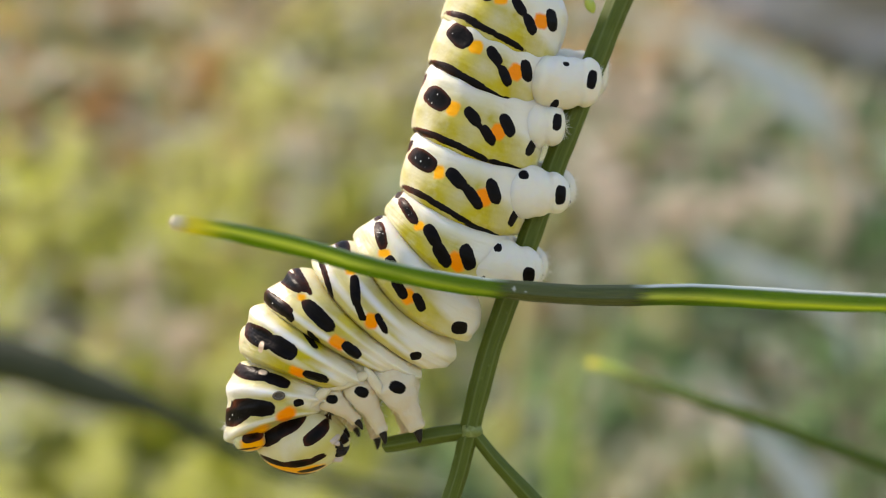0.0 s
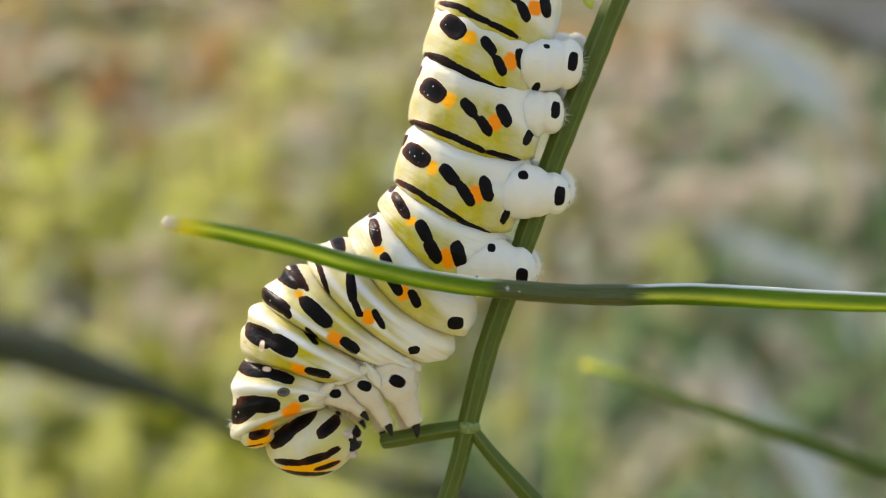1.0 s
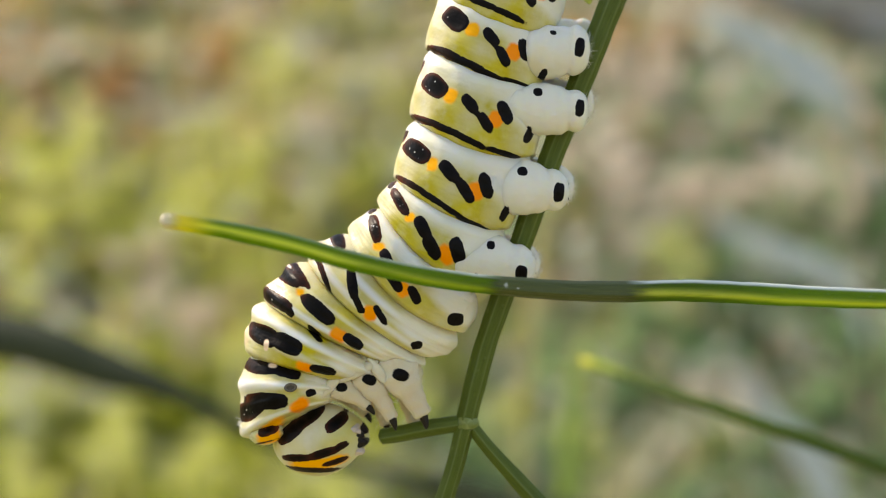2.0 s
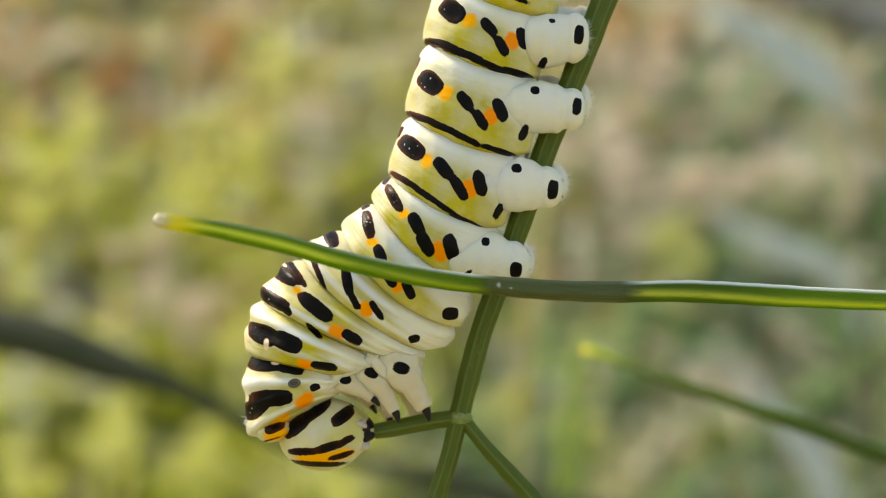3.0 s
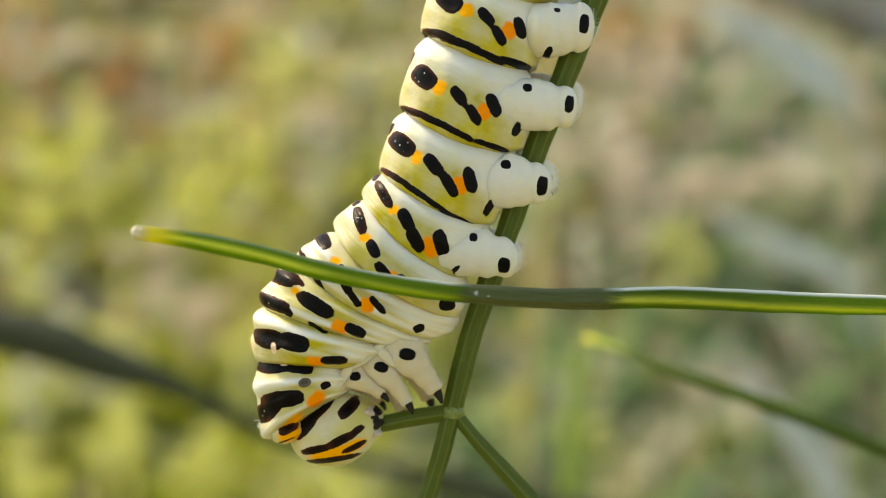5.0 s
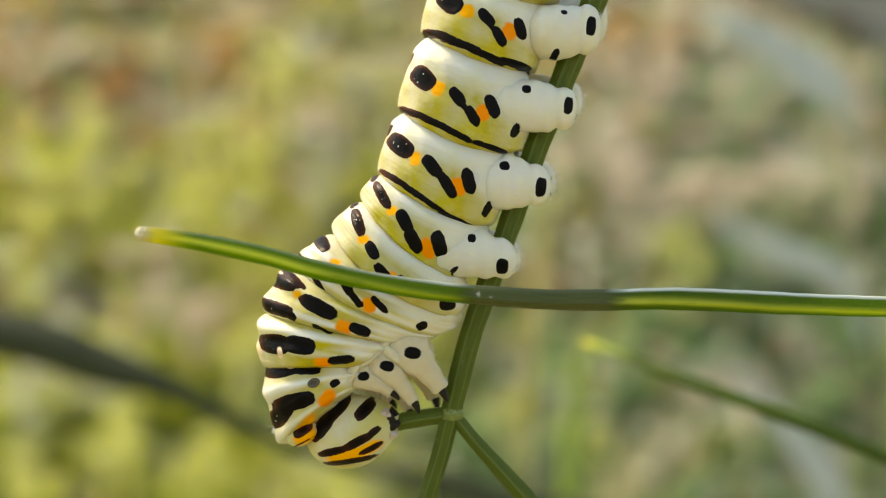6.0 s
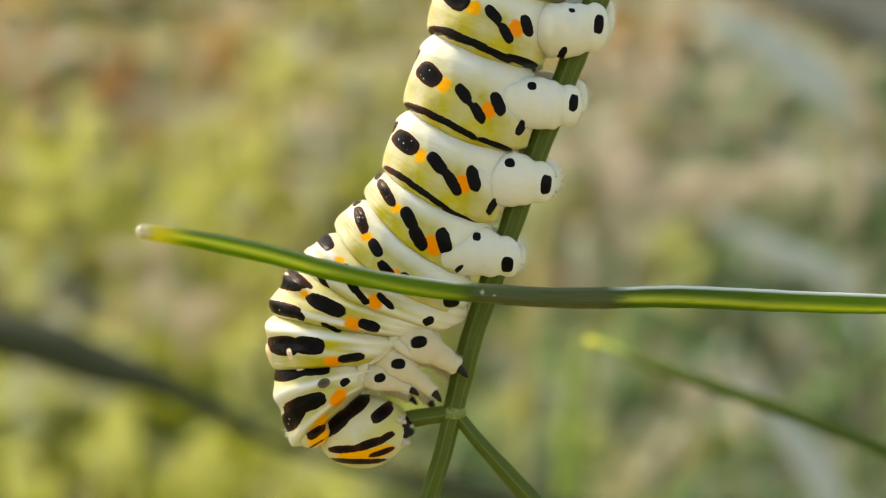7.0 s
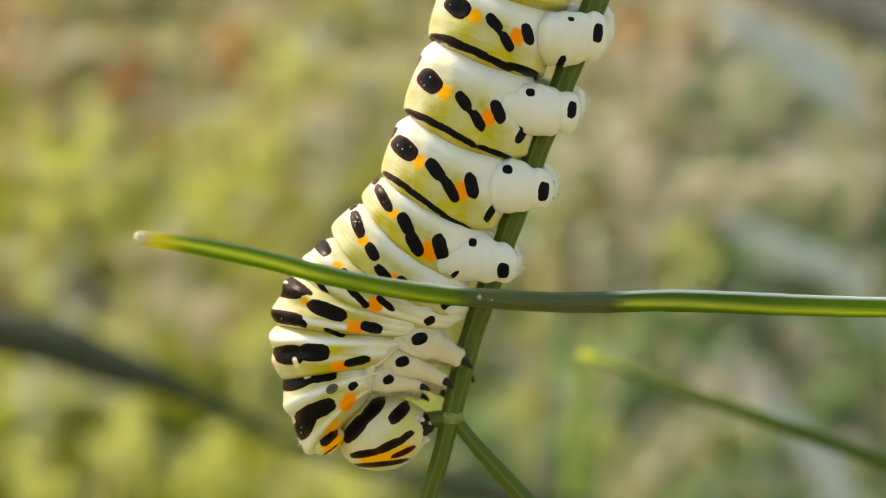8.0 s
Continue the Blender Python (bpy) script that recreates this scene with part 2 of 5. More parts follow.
# along the crossing leaf, in mm from its tip: how far below its middle the painted streak of light runs, its strength,
# and that of the painted sheen on top
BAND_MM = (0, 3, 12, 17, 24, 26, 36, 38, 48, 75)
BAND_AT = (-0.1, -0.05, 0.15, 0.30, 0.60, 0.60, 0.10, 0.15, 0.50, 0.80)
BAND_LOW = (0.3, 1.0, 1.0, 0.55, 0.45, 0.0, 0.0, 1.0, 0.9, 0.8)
SHEEN = (0.2, 0.25, 0.25, 0.5, 0.8, 0.05, 0.05, 1.0, 1.0, 1.0)


def ribbed_tube(name, points, radii, rings=120, around=64, ribs=7, rib=0.10, flat=1.0, phase=0.0, tip=False, tail=False, band_at=None, span=None):
    """A stalk along a smooth line of (x, y, z) in mm, with raised pale ribs along it; radii in mm."""
    line = catmull(points, rings)
    r = np.interp(np.linspace(0, 1, rings), np.linspace(0, 1, len(radii)), radii)
    if tip:
        k = max(3, rings // 40)
        r[:k] *= np.linspace(0.02, 1, k) ** 0.35
    if tail:
        k = max(3, rings // 30)
        r[-k:] *= np.sqrt(np.linspace(1, 0.02, k))
    verts, along, aro, ridge, band = [], [], [], [], []
    total = 0.0
    first, last = span or (0, rings)
    for i in range(rings):
        t = line[min(i + 1, rings - 1)] - line[max(i - 1, 0)]
        t = t / np.linalg.norm(t)
        side = np.cross(t, (0, 1, 0))
        side /= np.linalg.norm(side)
        front = np.cross(side, t)
        if i:
            total += np.linalg.norm(line[i] - line[i - 1])
        if not first <= i < last:
            continue
        wob = 1 + 0.018 * math.sin(total * 0.9 + 1.3) + 0.012 * math.sin(total * 2.3)
        for j in range(around):
            th = 2 * math.pi * j / around
            w = max(0.0, math.cos(ribs * (th + phase)))
            rr = r[i] * wob * (1 + rib * (w ** 3 - 0.4))
            verts.append((line[i] + side * math.cos(th) * rr + front * math.sin(th) * rr * flat) * MM)
            along.append(total * MM)
            aro.append(th)
            if band_at is None:
                ridge.append(0.45 * w ** 8)
                band.append(0.0)
            else:
                at, low, sheen = [float(np.interp(total, BAND_MM, v)) for v in (BAND_AT, BAND_LOW, SHEEN)]
                # on this leaf the value is a painted top sheen, not a rib
                ridge.append(sheen * math.exp(-((th - 2 * math.pi + 0.36) / 0.32) ** 4))
                # painted light streak, left out over the shaded stretch
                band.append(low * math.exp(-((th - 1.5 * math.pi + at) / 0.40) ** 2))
    rings = last - first
    faces = grid_faces(rings, around)
    faces.append(tuple(range(around)))
    faces.append(tuple(reversed(range((rings - 1) * around, rings * around))))
    return mesh_from(name, verts, faces, {"along": along, "around": aro, "ridge": ridge, "band": band})


MOVES = []


def keyed(ob, row, y=0.0):
    """Remember how a part travels: rows of seconds, x, z in mm and its clockwise turn in degrees."""
    ob.location = (row[0][1] * MM, y * MM, row[0][2] * MM)
    MOVES.append((ob, row, y))
    return ob


# ---- the ground: a flat bed that rises into a bank behind, and runs on to the horizon ----
def ground_height(x, y):
    base = -0.36
    bank = np.clip((y - 0.5) / 1.9, 0, 1) * 1.45
    return base + bank + 0.02 * np.sin(x * 9 + y * 5) + 0.013 * np.sin(x * 23 - y * 17) * np.cos(y * 21)


def build_ground():
    ys = np.concatenate([np.linspace(-60, -2, 10), np.linspace(-1.5, 3.2, 90), np.linspace(4, 70, 16)])
    xs = np.concatenate([np.linspace(-60, -3, 10), np.linspace(-2.4, 2.4, 90), np.linspace(3, 60, 10)])
    X, Y = np.meshgrid(xs, ys)
    Z = ground_height(X, Y)
    me = mesh_from("ground", np.stack([X, Y, Z], -1).reshape(-1, 3), grid_faces(len(ys), len(xs), False), solid=False)
    n = Nodes("garden_soil", 0.9)
    f = n.noise(7, 6)
    n.colour(n.mix(n.ramp(n.noise(2.2, 3), 0.38, 0.62), n.mix(n.ramp(f, 0.3, 0.7), (0.21, 0.17, 0.095), (0.32, 0.26, 0.155)),
                   n.mix(n.ramp(f, 0.3, 0.7), (0.17, 0.19, 0.06), (0.28, 0.29, 0.10))))
    n.bump(n.noise(60, 5), 0.6, 0.02)
    me.materials.append(n.mat)
    ob = new("ground", me)
    tagged(ob, "dry garden soil rising into a bank behind the plants", "ground", kind="structure")
    return ob


build_ground()


# ---- vegetation on the bank ----
def tuft_stuff(name, label, material, spots, blades, length, width, seed, tall=0.065):
    """Small bushy plants: a few thin stems with many tapered, bent leaves along them; tone sets one plant off from the next."""
    rng = random.Random(seed)
    verts, faces, tone = [], [], []

    def strip(points, widths, side, t):
        k = len(verts)
        for c, w in zip(points, widths):
            verts.extend([c - side * w, c + side * w])
            tone.extend([t, t])
        for i in range(len(points) - 1):
            faces.append((k + 2 * i, k + 2 * i + 1, k + 2 * i + 3, k + 2 * i + 2))

    for (x, y, size) in spots:
        root = Vector((x, y, float(ground_height(np.array(x), np.array(y))) - 0.004))
        t = rng.random()
        stems = []
        for _ in range(7):
            a = rng.uniform(0, 2 * math.pi)
            top = Vector((math.cos(a) * rng.uniform(0.1, 0.5), math.sin(a) * rng.uniform(0.1, 0.5), 1)) * tall * size * rng.uniform(0.5, 1.2)
            stems.append(top)
            strip([root, root + top * 0.5, root + top], (0.0012, 0.001, 0.0006), Vector((1, 0, 0)), t)
        for _ in range(int(blades * size)):
            at = root + rng.choice(stems) * rng.uniform(0.1, 1.0)
            a, up = rng.uniform(0, 2 * math.pi), rng.uniform(-0.3, 0.9)
            way = Vector((math.cos(a), math.sin(a), up)).normalized() * length * size * rng.uniform(0.5, 1.25)
            side = way.cross(Vector((rng.uniform(-0.6, 0.6), rng.uniform(-0.6, 0.6), 1))).normalized() * width * rng.uniform(0.6, 1.4)
            droop = Vector((0, 0, -0.2)) * way.length
            strip([at, at + way * 0.4, at + way * 0.75 + droop * 0.4, at + way + droop], (0.3, 0.5, 0.4, 0.04), side, t)
    me = mesh_from(name, verts, faces, {"tone": tone}, solid=False)
    me.materials.append(material)
    ob = new(name, me)
    return tagged(ob, label, "vegetation", kind="stuff")


def leaf_card_material(name, a, b, rough=0.45, through_light=0.72):
    n = Nodes(name, rough)
    a, b = [tuple(0.94 * v for v in c) for c in (a, b)]
    rnd = n.add("ShaderNodeNewGeometry").outputs["Random Per Island"]
    c = n.mix(n.math("ADD", n.math("MULTIPLY", rnd, 0.40), n.math("MULTIPLY", n.math("ADD", n.attr("tone"), 0.7), 0.24)), a, b)
    c = n.mix(n.math("MULTIPLY", n.ramp(n.noise(20, 3), 0.42, 0.66), 0.55), c, tuple(min(1, 1.25 * v) for v in b))
    n.colour(c)
    tr = n.add("ShaderNodeBsdfTranslucent")
    n.put(tr.inputs[0], c)
    m = n.add("ShaderNodeMixShader")
    n.put(m.inputs[0], through_light)
    n.put(m.inputs[1], n.bsdf.outputs[0])
    n.put(m.inputs[2], tr.outputs[0])
    n.put(n.tree.nodes["Material Output"].inputs[0], m.outputs[0])
    return n.mat


def bank_spots(seed, count, u0, u1, v0, v1):
    """Places on the bank; u runs across it (1 is 0.42 m) and v up it (1 is 0.85 m)."""
    rng = random.Random(seed)
    return [((rng.uniform(u0, u1) + rng.gauss(0, 0.16)) * 0.42, 0.62 + 0.85 * (rng.uniform(v0, v1) + rng.gauss(0, 0.05)), rng.uniform(0.45, 1.0)) for _ in range(count * 2)]


YELLOW_GREEN = leaf_card_material("fresh_fennel_green", (0.47, 0.51, 0.04), (0.74, 0.76, 0.14))
OLIVE = leaf_card_material("olive_herb", (0.42, 0.45, 0.12), (0.60, 0.58, 0.21))
BLUE_GREEN = leaf_card_material("grey_green_herb", (0.20, 0.37, 0.15), (0.38, 0.53, 0.27))
STRAW = leaf_card_material("dry_straw", (0.47, 0.345, 0.19), (0.62, 0.475, 0.29))
RUST = leaf_card_material("rusty_leaf", (0.54, 0.29, 0.08), (0.72, 0.44, 0.17))
SILVER = leaf_card_material("silvery_leaf", (0.60, 0.62, 0.50), (0.74, 0.75, 0.66))
PETAL = leaf_card_material("pale_yellow_floret", (0.72, 0.74, 0.22), (0.84, 0.83, 0.42))
BLUSH = leaf_card_material("blush_seed_head", (0.72, 0.60, 0.49), (0.84, 0.76, 0.67))


def on_bank(px, pz, up):
    """A place that far above the bank, seen beside the point (px, pz) in mm of the stem's plane."""
    y = (0.7415 - up + 0.001 * pz) / (0.763 - 0.01 * pz)
    return Vector((0.01 * px * (y + 0.1), y, 0.01 * pz * (y + 0.1)))


def patch(px, pz, count, spread, seed):
    """Plants in a clump, seen beside the point (px, pz) in mm of the stem's plane."""
    rng = random.Random(seed)
    places = [on_bank(px + rng.gauss(0, spread), pz + rng.gauss(0, spread), 0.02) for _ in range(count)]
    return [(p.x, p.y, rng.uniform(0.45, 1.0)) for p in places]


tuft_stuff("fennel_foliage", "yellow-green feathery fennel on the bank", YELLOW_GREEN, bank_spots(3, 900, -2.0, -0.08, -0.2, 0.56) + bank_spots(13, 120, -0.9, -0.05, 0.0, 0.5) + patch(-26, -16, 40, 4.0, 32), 32, 0.019, 0.0042, 31, 0.022)
tuft_stuff("olive_herbs", "olive green low herbs on the bank", OLIVE, bank_spots(4, 420, -2.0, 0.4, -0.2, 1.0) + bank_spots(33, 130, -0.6, 0.1, 0.5, 0.95), 32, 0.019, 0.0042, 41, 0.022)
tuft_stuff("grey_green_herbs", "grey-green soft herbs low on the bank", BLUE_GREEN, bank_spots(5, 860, 0.0, 2.0, -0.2, 0.60) + bank_spots(15, 330, 0.5, 1.8, 0.40, 0.74), 32, 0.019, 0.0046, 51, 0.022)
tuft_stuff("dry_grass", "dry straw-coloured grass scattered on the bank", STRAW, bank_spots(6, 400, -2.0, -0.5, 0.56, 1.2) + bank_spots(16, 360, 0.15, 2.0, 0.66, 1.2) + bank_spots(26, 110, -1.6, 0.0, 0.3, 0.5) + bank_spots(36, 60, 0.1, 1.0, 0.3, 0.6) + patch(14, 12, 60, 3.6, 37) + patch(13, 2, 16, 2.0, 38), 32, 0.019, 0.0042, 61, 0.022)
tuft_stuff("rusty_leaves", "rust-brown withered leaves high on the bank", RUST,
           patch(18.5, 18.5, 16, 1.6, 91) + patch(35, 11.5, 16, 1.8, 92) + patch(-19, 18, 24, 1.8, 93) + patch(-27, 14.5, 14, 2.0, 94) + patch(-33, 17, 18, 2.2, 98) + patch(11.5, 17, 8, 1.5, 99) + patch(16.5, 9.5, 6, 1.4, 95) + patch(8.3, 1.5, 5, 0.8, 96) + patch(22, 12, 5, 1.4, 97), 36, 0.020, 0.005, 91, 0.026)
tuft_stuff("silver_leaves", "pale silvery leaves among the herbs", SILVER, bank_spots(7, 240, -1.8, 0.1, -0.1, 0.95) + bank_spots(17, 250, 0.15, 1.8, 0.30, 0.95) + bank_spots(27, 50, 0.15, 1.8, 0.0, 0.3) + patch(14.5, 4.5, 14, 1.4, 72) + patch(13.5, 9.0, 8, 1.4, 73) + patch(11.0, 1.0, 6, 1.0, 74) + patch(-30, -11.5, 12, 1.8, 75) + patch(-34, -15, 8, 1.4, 76) + patch(-22, -4.5, 8, 1.2, 77) + patch(-24, 14, 6, 1.2, 78), 12, 0.020, 0.009, 71, 0.034)


def flower_heads(name, label, material, places, seed, span, size=0.016, petal=0.0042):
    """Flat-topped flower heads: a thin stem, spreading rays and a spray of small florets on each."""
    rng = random.Random(seed)
    verts, faces, tone = [], [], []
    for px, pz in places + [(rng.uniform(*span[:2]), rng.uniform(*span[2:])) for _ in range(40)]:
        for _ in range(4 if (px, pz) in places else 1):
            top = on_bank(px + rng.gauss(0, 1.3), pz + rng.gauss(0, 1.3), rng.uniform(0.05, 0.08))
            t = rng.random()
            foot = top + Vector((rng.uniform(-0.02, 0.02), 0.02, -0.10))
            ends = [top + Vector((math.cos(a) * r, math.sin(a) * r, 0.006 * rng.random())) for a, r in ((rng.uniform(0, 6.3), size * rng.uniform(0.2, 1.0)) for _ in range(12))]
            for p, q, w in [(foot, top - Vector((0, 0, 0.012)), 0.0012)] + [(top - Vector((0, 0, 0.012)), e, 0.0005) for e in ends]:
                k = len(verts)
                verts.extend([p - Vector((w, 0, 0)), p + Vector((w, 0, 0)), q + Vector((w, 0, 0)), q - Vector((w, 0, 0))])
                faces.append((k, k + 1, k + 2, k + 3))
                tone.extend([t] * 4)
            for e in ends:
                for _ in range(7):
                    c = e + Vector((rng.gauss(0, 0.003), rng.gauss(0, 0.003), rng.gauss(0, 0.002)))
                    u = Vector((rng.uniform(-1, 1), rng.uniform(-1, 1), rng.uniform(-0.5, 0.5))).normalized() * petal * 0.5
                    v = u.cross(Vector((rng.uniform(-0.7, 0.7), rng.uniform(-1.0, 0.3), 1))).normalized() * petal * 0.5
                    k = len(verts)
                    verts.extend([c - u, c - v, c + u, c + v])
                    faces.append((k, k + 1, k + 2, k + 3))
                    tone.extend([t] * 4)
    me = mesh_from(name, verts, faces, {"tone": tone}, solid=False)
    me.materials.append(material)
    return tagged(new(name, me), label, "flowers", kind="stuff")


flower_heads("fennel_flowers", "pale yellow fennel flower heads on the bank", PETAL,
             [(-29.4, 11.0), (-30.4, 6.5), (-27.6, 5.2), (-33.6, 3.8), (-20.6, 8.9), (-13.2, 16.8), (-14.6, 9.8), (-32.2, 8.9), (-21.0, -18.5), (-27.1, -14.8), (-10.4, -18.5), (-6.7, -19.5), (-33.6, -19.9), (-16.9, -7.4), (18.5, 0.3), (12.0, -15)], 23, (-36, -2, -20, 15), 0.012)
flower_heads("seed_heads", "blush-white dry seed heads on the bank", BLUSH,
             [(31.8, 13.5), (33.2, 11.5), (18.9, 15.4), (15.6, 16.3), (14.7, 4.2), (13.7, 8.4), (19.3, 5.2), (32.3, 6.5), (24.5, -11.5), (-21, -4.1), (-10.4, 12.1), (-24.8, -1.3)], 29, (7, 36, 2, 17), 0.012)


def field_stone():
    rows, cols = 26, 40
    verts = []
    for i in range(rows):
        ph = math.pi * i / (rows - 1)
        for j in range(cols):
            t = 2 * math.pi * j / cols
            v = Vector((math.sin(ph) * math.cos(t), math.sin(ph) * math.sin(t), math.cos(ph)))
            k = 1 + 0.35 * noise.noise(v * 1.6) + 0.1 * noise.noise(v * 5)
            verts.append((v.x * 0.23 * k, v.y * 0.14 * k, v.z * 0.12 * k))
    me = mesh_from("field_stone", verts, grid_faces(rows, cols))
    n = Nodes("grey_stone", 0.85)
    n.colour(n.mix(n.ramp(n.noise(9, 6), 0.3, 0.7), (0.34, 0.315, 0.31), (0.47, 0.44, 0.43)))
    n.bump(n.noise(50, 5), 0.6, 0.01)
    me.materials.append(n.mat)
    ob = new("field_stone", me)
    ob.location = (0.585, 1.42, float(ground_height(np.array(0.585), np.array(1.42))) + 0.04)
    return tagged(ob, "weathered grey field stone lying on the bank", "stone")


field_stone()

# ---- twigs and leaflets between the bank and the fennel ----
DARK_TWIG = plain_material("dark_twig_bark", (0.022, 0.027, 0.008), (0.042, 0.050, 0.016), 40, 0.8)


def at_view(px, pz, d):
    """A place d metres past the stem plane, seen beside the point (px, pz) in mm of that plane."""
    s = (0.1 + d) / 0.1
    return (px * s, d * 1000, pz * s)


twig = new("dark_twig", ribbed_tube("dark_twig", [at_view(-60, -2, 0.26), at_view(-36.4, -6.3, 0.25), at_view(-28, -9, 0.25), at_view(-22, -11, 0.25), at_view(-14, -15.0, 0.26), at_view(-4, -17.6, 0.27), at_view(6, -20.5, 0.28), at_view(30, -28, 0.3), (230, 330, -250), (270, 340, -380)],
                                    [7.4, 7.4, 6.6, 3.6, 2.2, 2.2, 5.0, 5.0, 5.0, 5.4], rings=80, around=20, ribs=3, rib=0.05))
twig.data.materials.append(DARK_TWIG)
tagged(twig, "dark olive-brown slanting twig behind the caterpillar", "twig")


shoot = new("green_shoot", ribbed_tube("green_shoot", [at_view(12.2, -5.5, 0.34), at_view(11.2, -10, 0.34), at_view(10.6, -15, 0.34), at_view(10.2, -22, 0.34), at_view(9.5, -32, 0.34), (36.0, 345, -370)], [1.6, 3.6, 4.4, 4.8, 4.8, 4.8], rings=40, around=20, ribs=3, rib=0.05, tip=True))
shoot.data.materials.append(plain_material("young_shoot_green", (0.16, 0.24, 0.03), (0.24, 0.32, 0.05), 60, 0.5))
tagged(shoot, "upright yellow-green young shoot behind the fennel", "shoot")
stalk_dry = new("dry_stalk", ribbed_tube("dry_stalk", [at_view(9.0, 6.5, 0.56), at_view(8.3, 2.5, 0.56), at_view(7.6, -3, 0.56), at_view(6.9, -9, 0.56), at_view(6.0, -36, 0.56), (30.0, 565, -330)], [2.0, 4.6, 5.4, 2.4, 1.6, 1.6], rings=40, around=20, ribs=3, rib=0.05, tip=True))
stalk_dry.data.materials.append(plain_material("dry_stalk_skin", (0.40, 0.32, 0.11), (0.50, 0.41, 0.17), 40, 0.6))
tagged(stalk_dry, "upright straw-yellow dry stalk behind the fennel", "stalk")
PALE_BLADE = plain_material("pale_blade_skin", (0.40, 0.42, 0.38), (0.52, 0.54, 0.50), 40, 0.55)


def pale_blade(points, radii, label):
    """A broad, thin, bent leaf on its own stem, tip first."""
    ob = new("grass_blade")
    cut = int(60 * 4.2 / (len(points) - 1))
    ob.location = [v * MM for v in points[-1]]
    local = [tuple(p[k] - points[-1][k] for k in range(3)) for p in points]
    part("blade", ribbed_tube("blade", local, radii, rings=60, around=20, ribs=3, rib=0.06, flat=0.2, tip=True, span=(0, cut + 1)), PALE_BLADE, ob)
    part("stem", ribbed_tube("stem", local, [min(r, 1.1) for r in radii], rings=60, around=20, ribs=3, rib=0.06, flat=0.6, tip=True, span=(cut, 60)), DARK_TWIG, ob, "thin dull green stem")
    return tagged(ob, label, "grass blade", "broad pale grass blades")


pale_blade([at_view(20.5, 20.8, 0.40), at_view(24.5, 18.6, 0.40), at_view(28.6, 16.0, 0.40), at_view(32.3, 12.6, 0.40), at_view(34.0, 8.0, 0.42), at_view(35.0, 0.0, 0.44), at_view(36.0, -30, 0.44), (185.0, 440, -372)],
           [2.0, 6.0, 9.0, 8.0, 2.6, 2.0, 2.2, 2.6], "broad pale grey-green grass blade arching over the bank")
pale_blade([at_view(22.0, 3.4, 0.46), at_view(25.0, 1.6, 0.46), at_view(28.5, 0.0, 0.46), at_view(32.0, -1.6, 0.46), at_view(34.0, -5.0, 0.46), at_view(35.0, -14.0, 0.46), at_view(35.5, -30, 0.46), (200.0, 460, -372)],
           [2.0, 4.6, 6.6, 6.0, 2.0, 1.8, 2.0, 2.4], "pale grey grass blade leaning over low herbs")
pale_blade([at_view(23.5, -9.0, 0.34), at_view(26.0, -12.0, 0.34), at_view(28.8, -15.0, 0.34), at_view(31.0, -18.0, 0.34), at_view(32.0, -22.0, 0.34), at_view(32.5, -30.0, 0.34), at_view(33, -50, 0.34), (150.0, 345, -372)],
           [1.6, 3.0, 5.0, 6.6, 4.0, 2.6, 2.4, 2.4], "short pale grass blade widening to its base")

# ---- the fennel that the caterpillar holds ----
fennel = new("fennel_plant")
fennel.location = (0.7 * MM, 0, -13.2 * MM)
tagged(fennel, "green ribbed fennel stalk forking into three at a pale node", "plant")


def stalk(name, points, radii, **kw):
    o = (0.7, 0, -13.2)
    me = ribbed_tube(name, [(p[0] - o[0], p[1] - o[1], p[2] - o[2]) for p in points], radii, **kw)
    return part(name, me, STEM, fennel)


stalk("main_stalk", [(14.11, 0, 23.72), (13.05, 0, 21.17), (12.02, 0, 18.62), (9.47, 0, 12.12), (7.85, 0, 7.94), (5.99, 0, 2.60), (3.76, 0, -3.67), (2.65, 0, -6.92), (1.72, 0, -10.40), (1.02, 0, -13.28)], [1.06, 1.04, 1.01, 0.97, 0.93, 0.91, 0.89, 0.86], rings=160, ribs=7, phase=0.10)
stalk("lower_stalk", [(1.11, 0, -13.28), (0.79, 0, -14.25), (0.19, 0, -16.67), (-0.84, 0, -19.92), (-1.86, 0, -23.17), (-3.48, 0, -28.27), (-6.69, 0, -44.52), (-10.40, 0, -81.66), (-11.33, 0, -165.23), (-10.40, 0, -362.53)], [0.78, 0.77, 0.76, 0.75, 0.74, 0.76, 0.9, 1.2, 1.5, 1.8], rings=240, ribs=7, phase=0.06)
stalk("side_branch", [(1.11, 0, -13.28), (1.72, 0, -13.93), (3.20, 0, -15.74), (5.52, 0, -18.29), (7.61, 0, -20.61), (10.17, 0, -23.63)], [0.54, 0.54, 0.60, 0.70, 0.78, 0.78], rings=80, ribs=5, phase=0.3)
stalk("bitten_branch", [(1.11, 0, -13.28), (-0.05, 0, -13.46), (-1.95, 0, -13.74), (-4.27, 0, -14.21), (-6.13, 0, -14.53)], [0.60, 0.68, 0.72, 0.68, 0.60], rings=60, ribs=5, phase=0.2, tail=True)


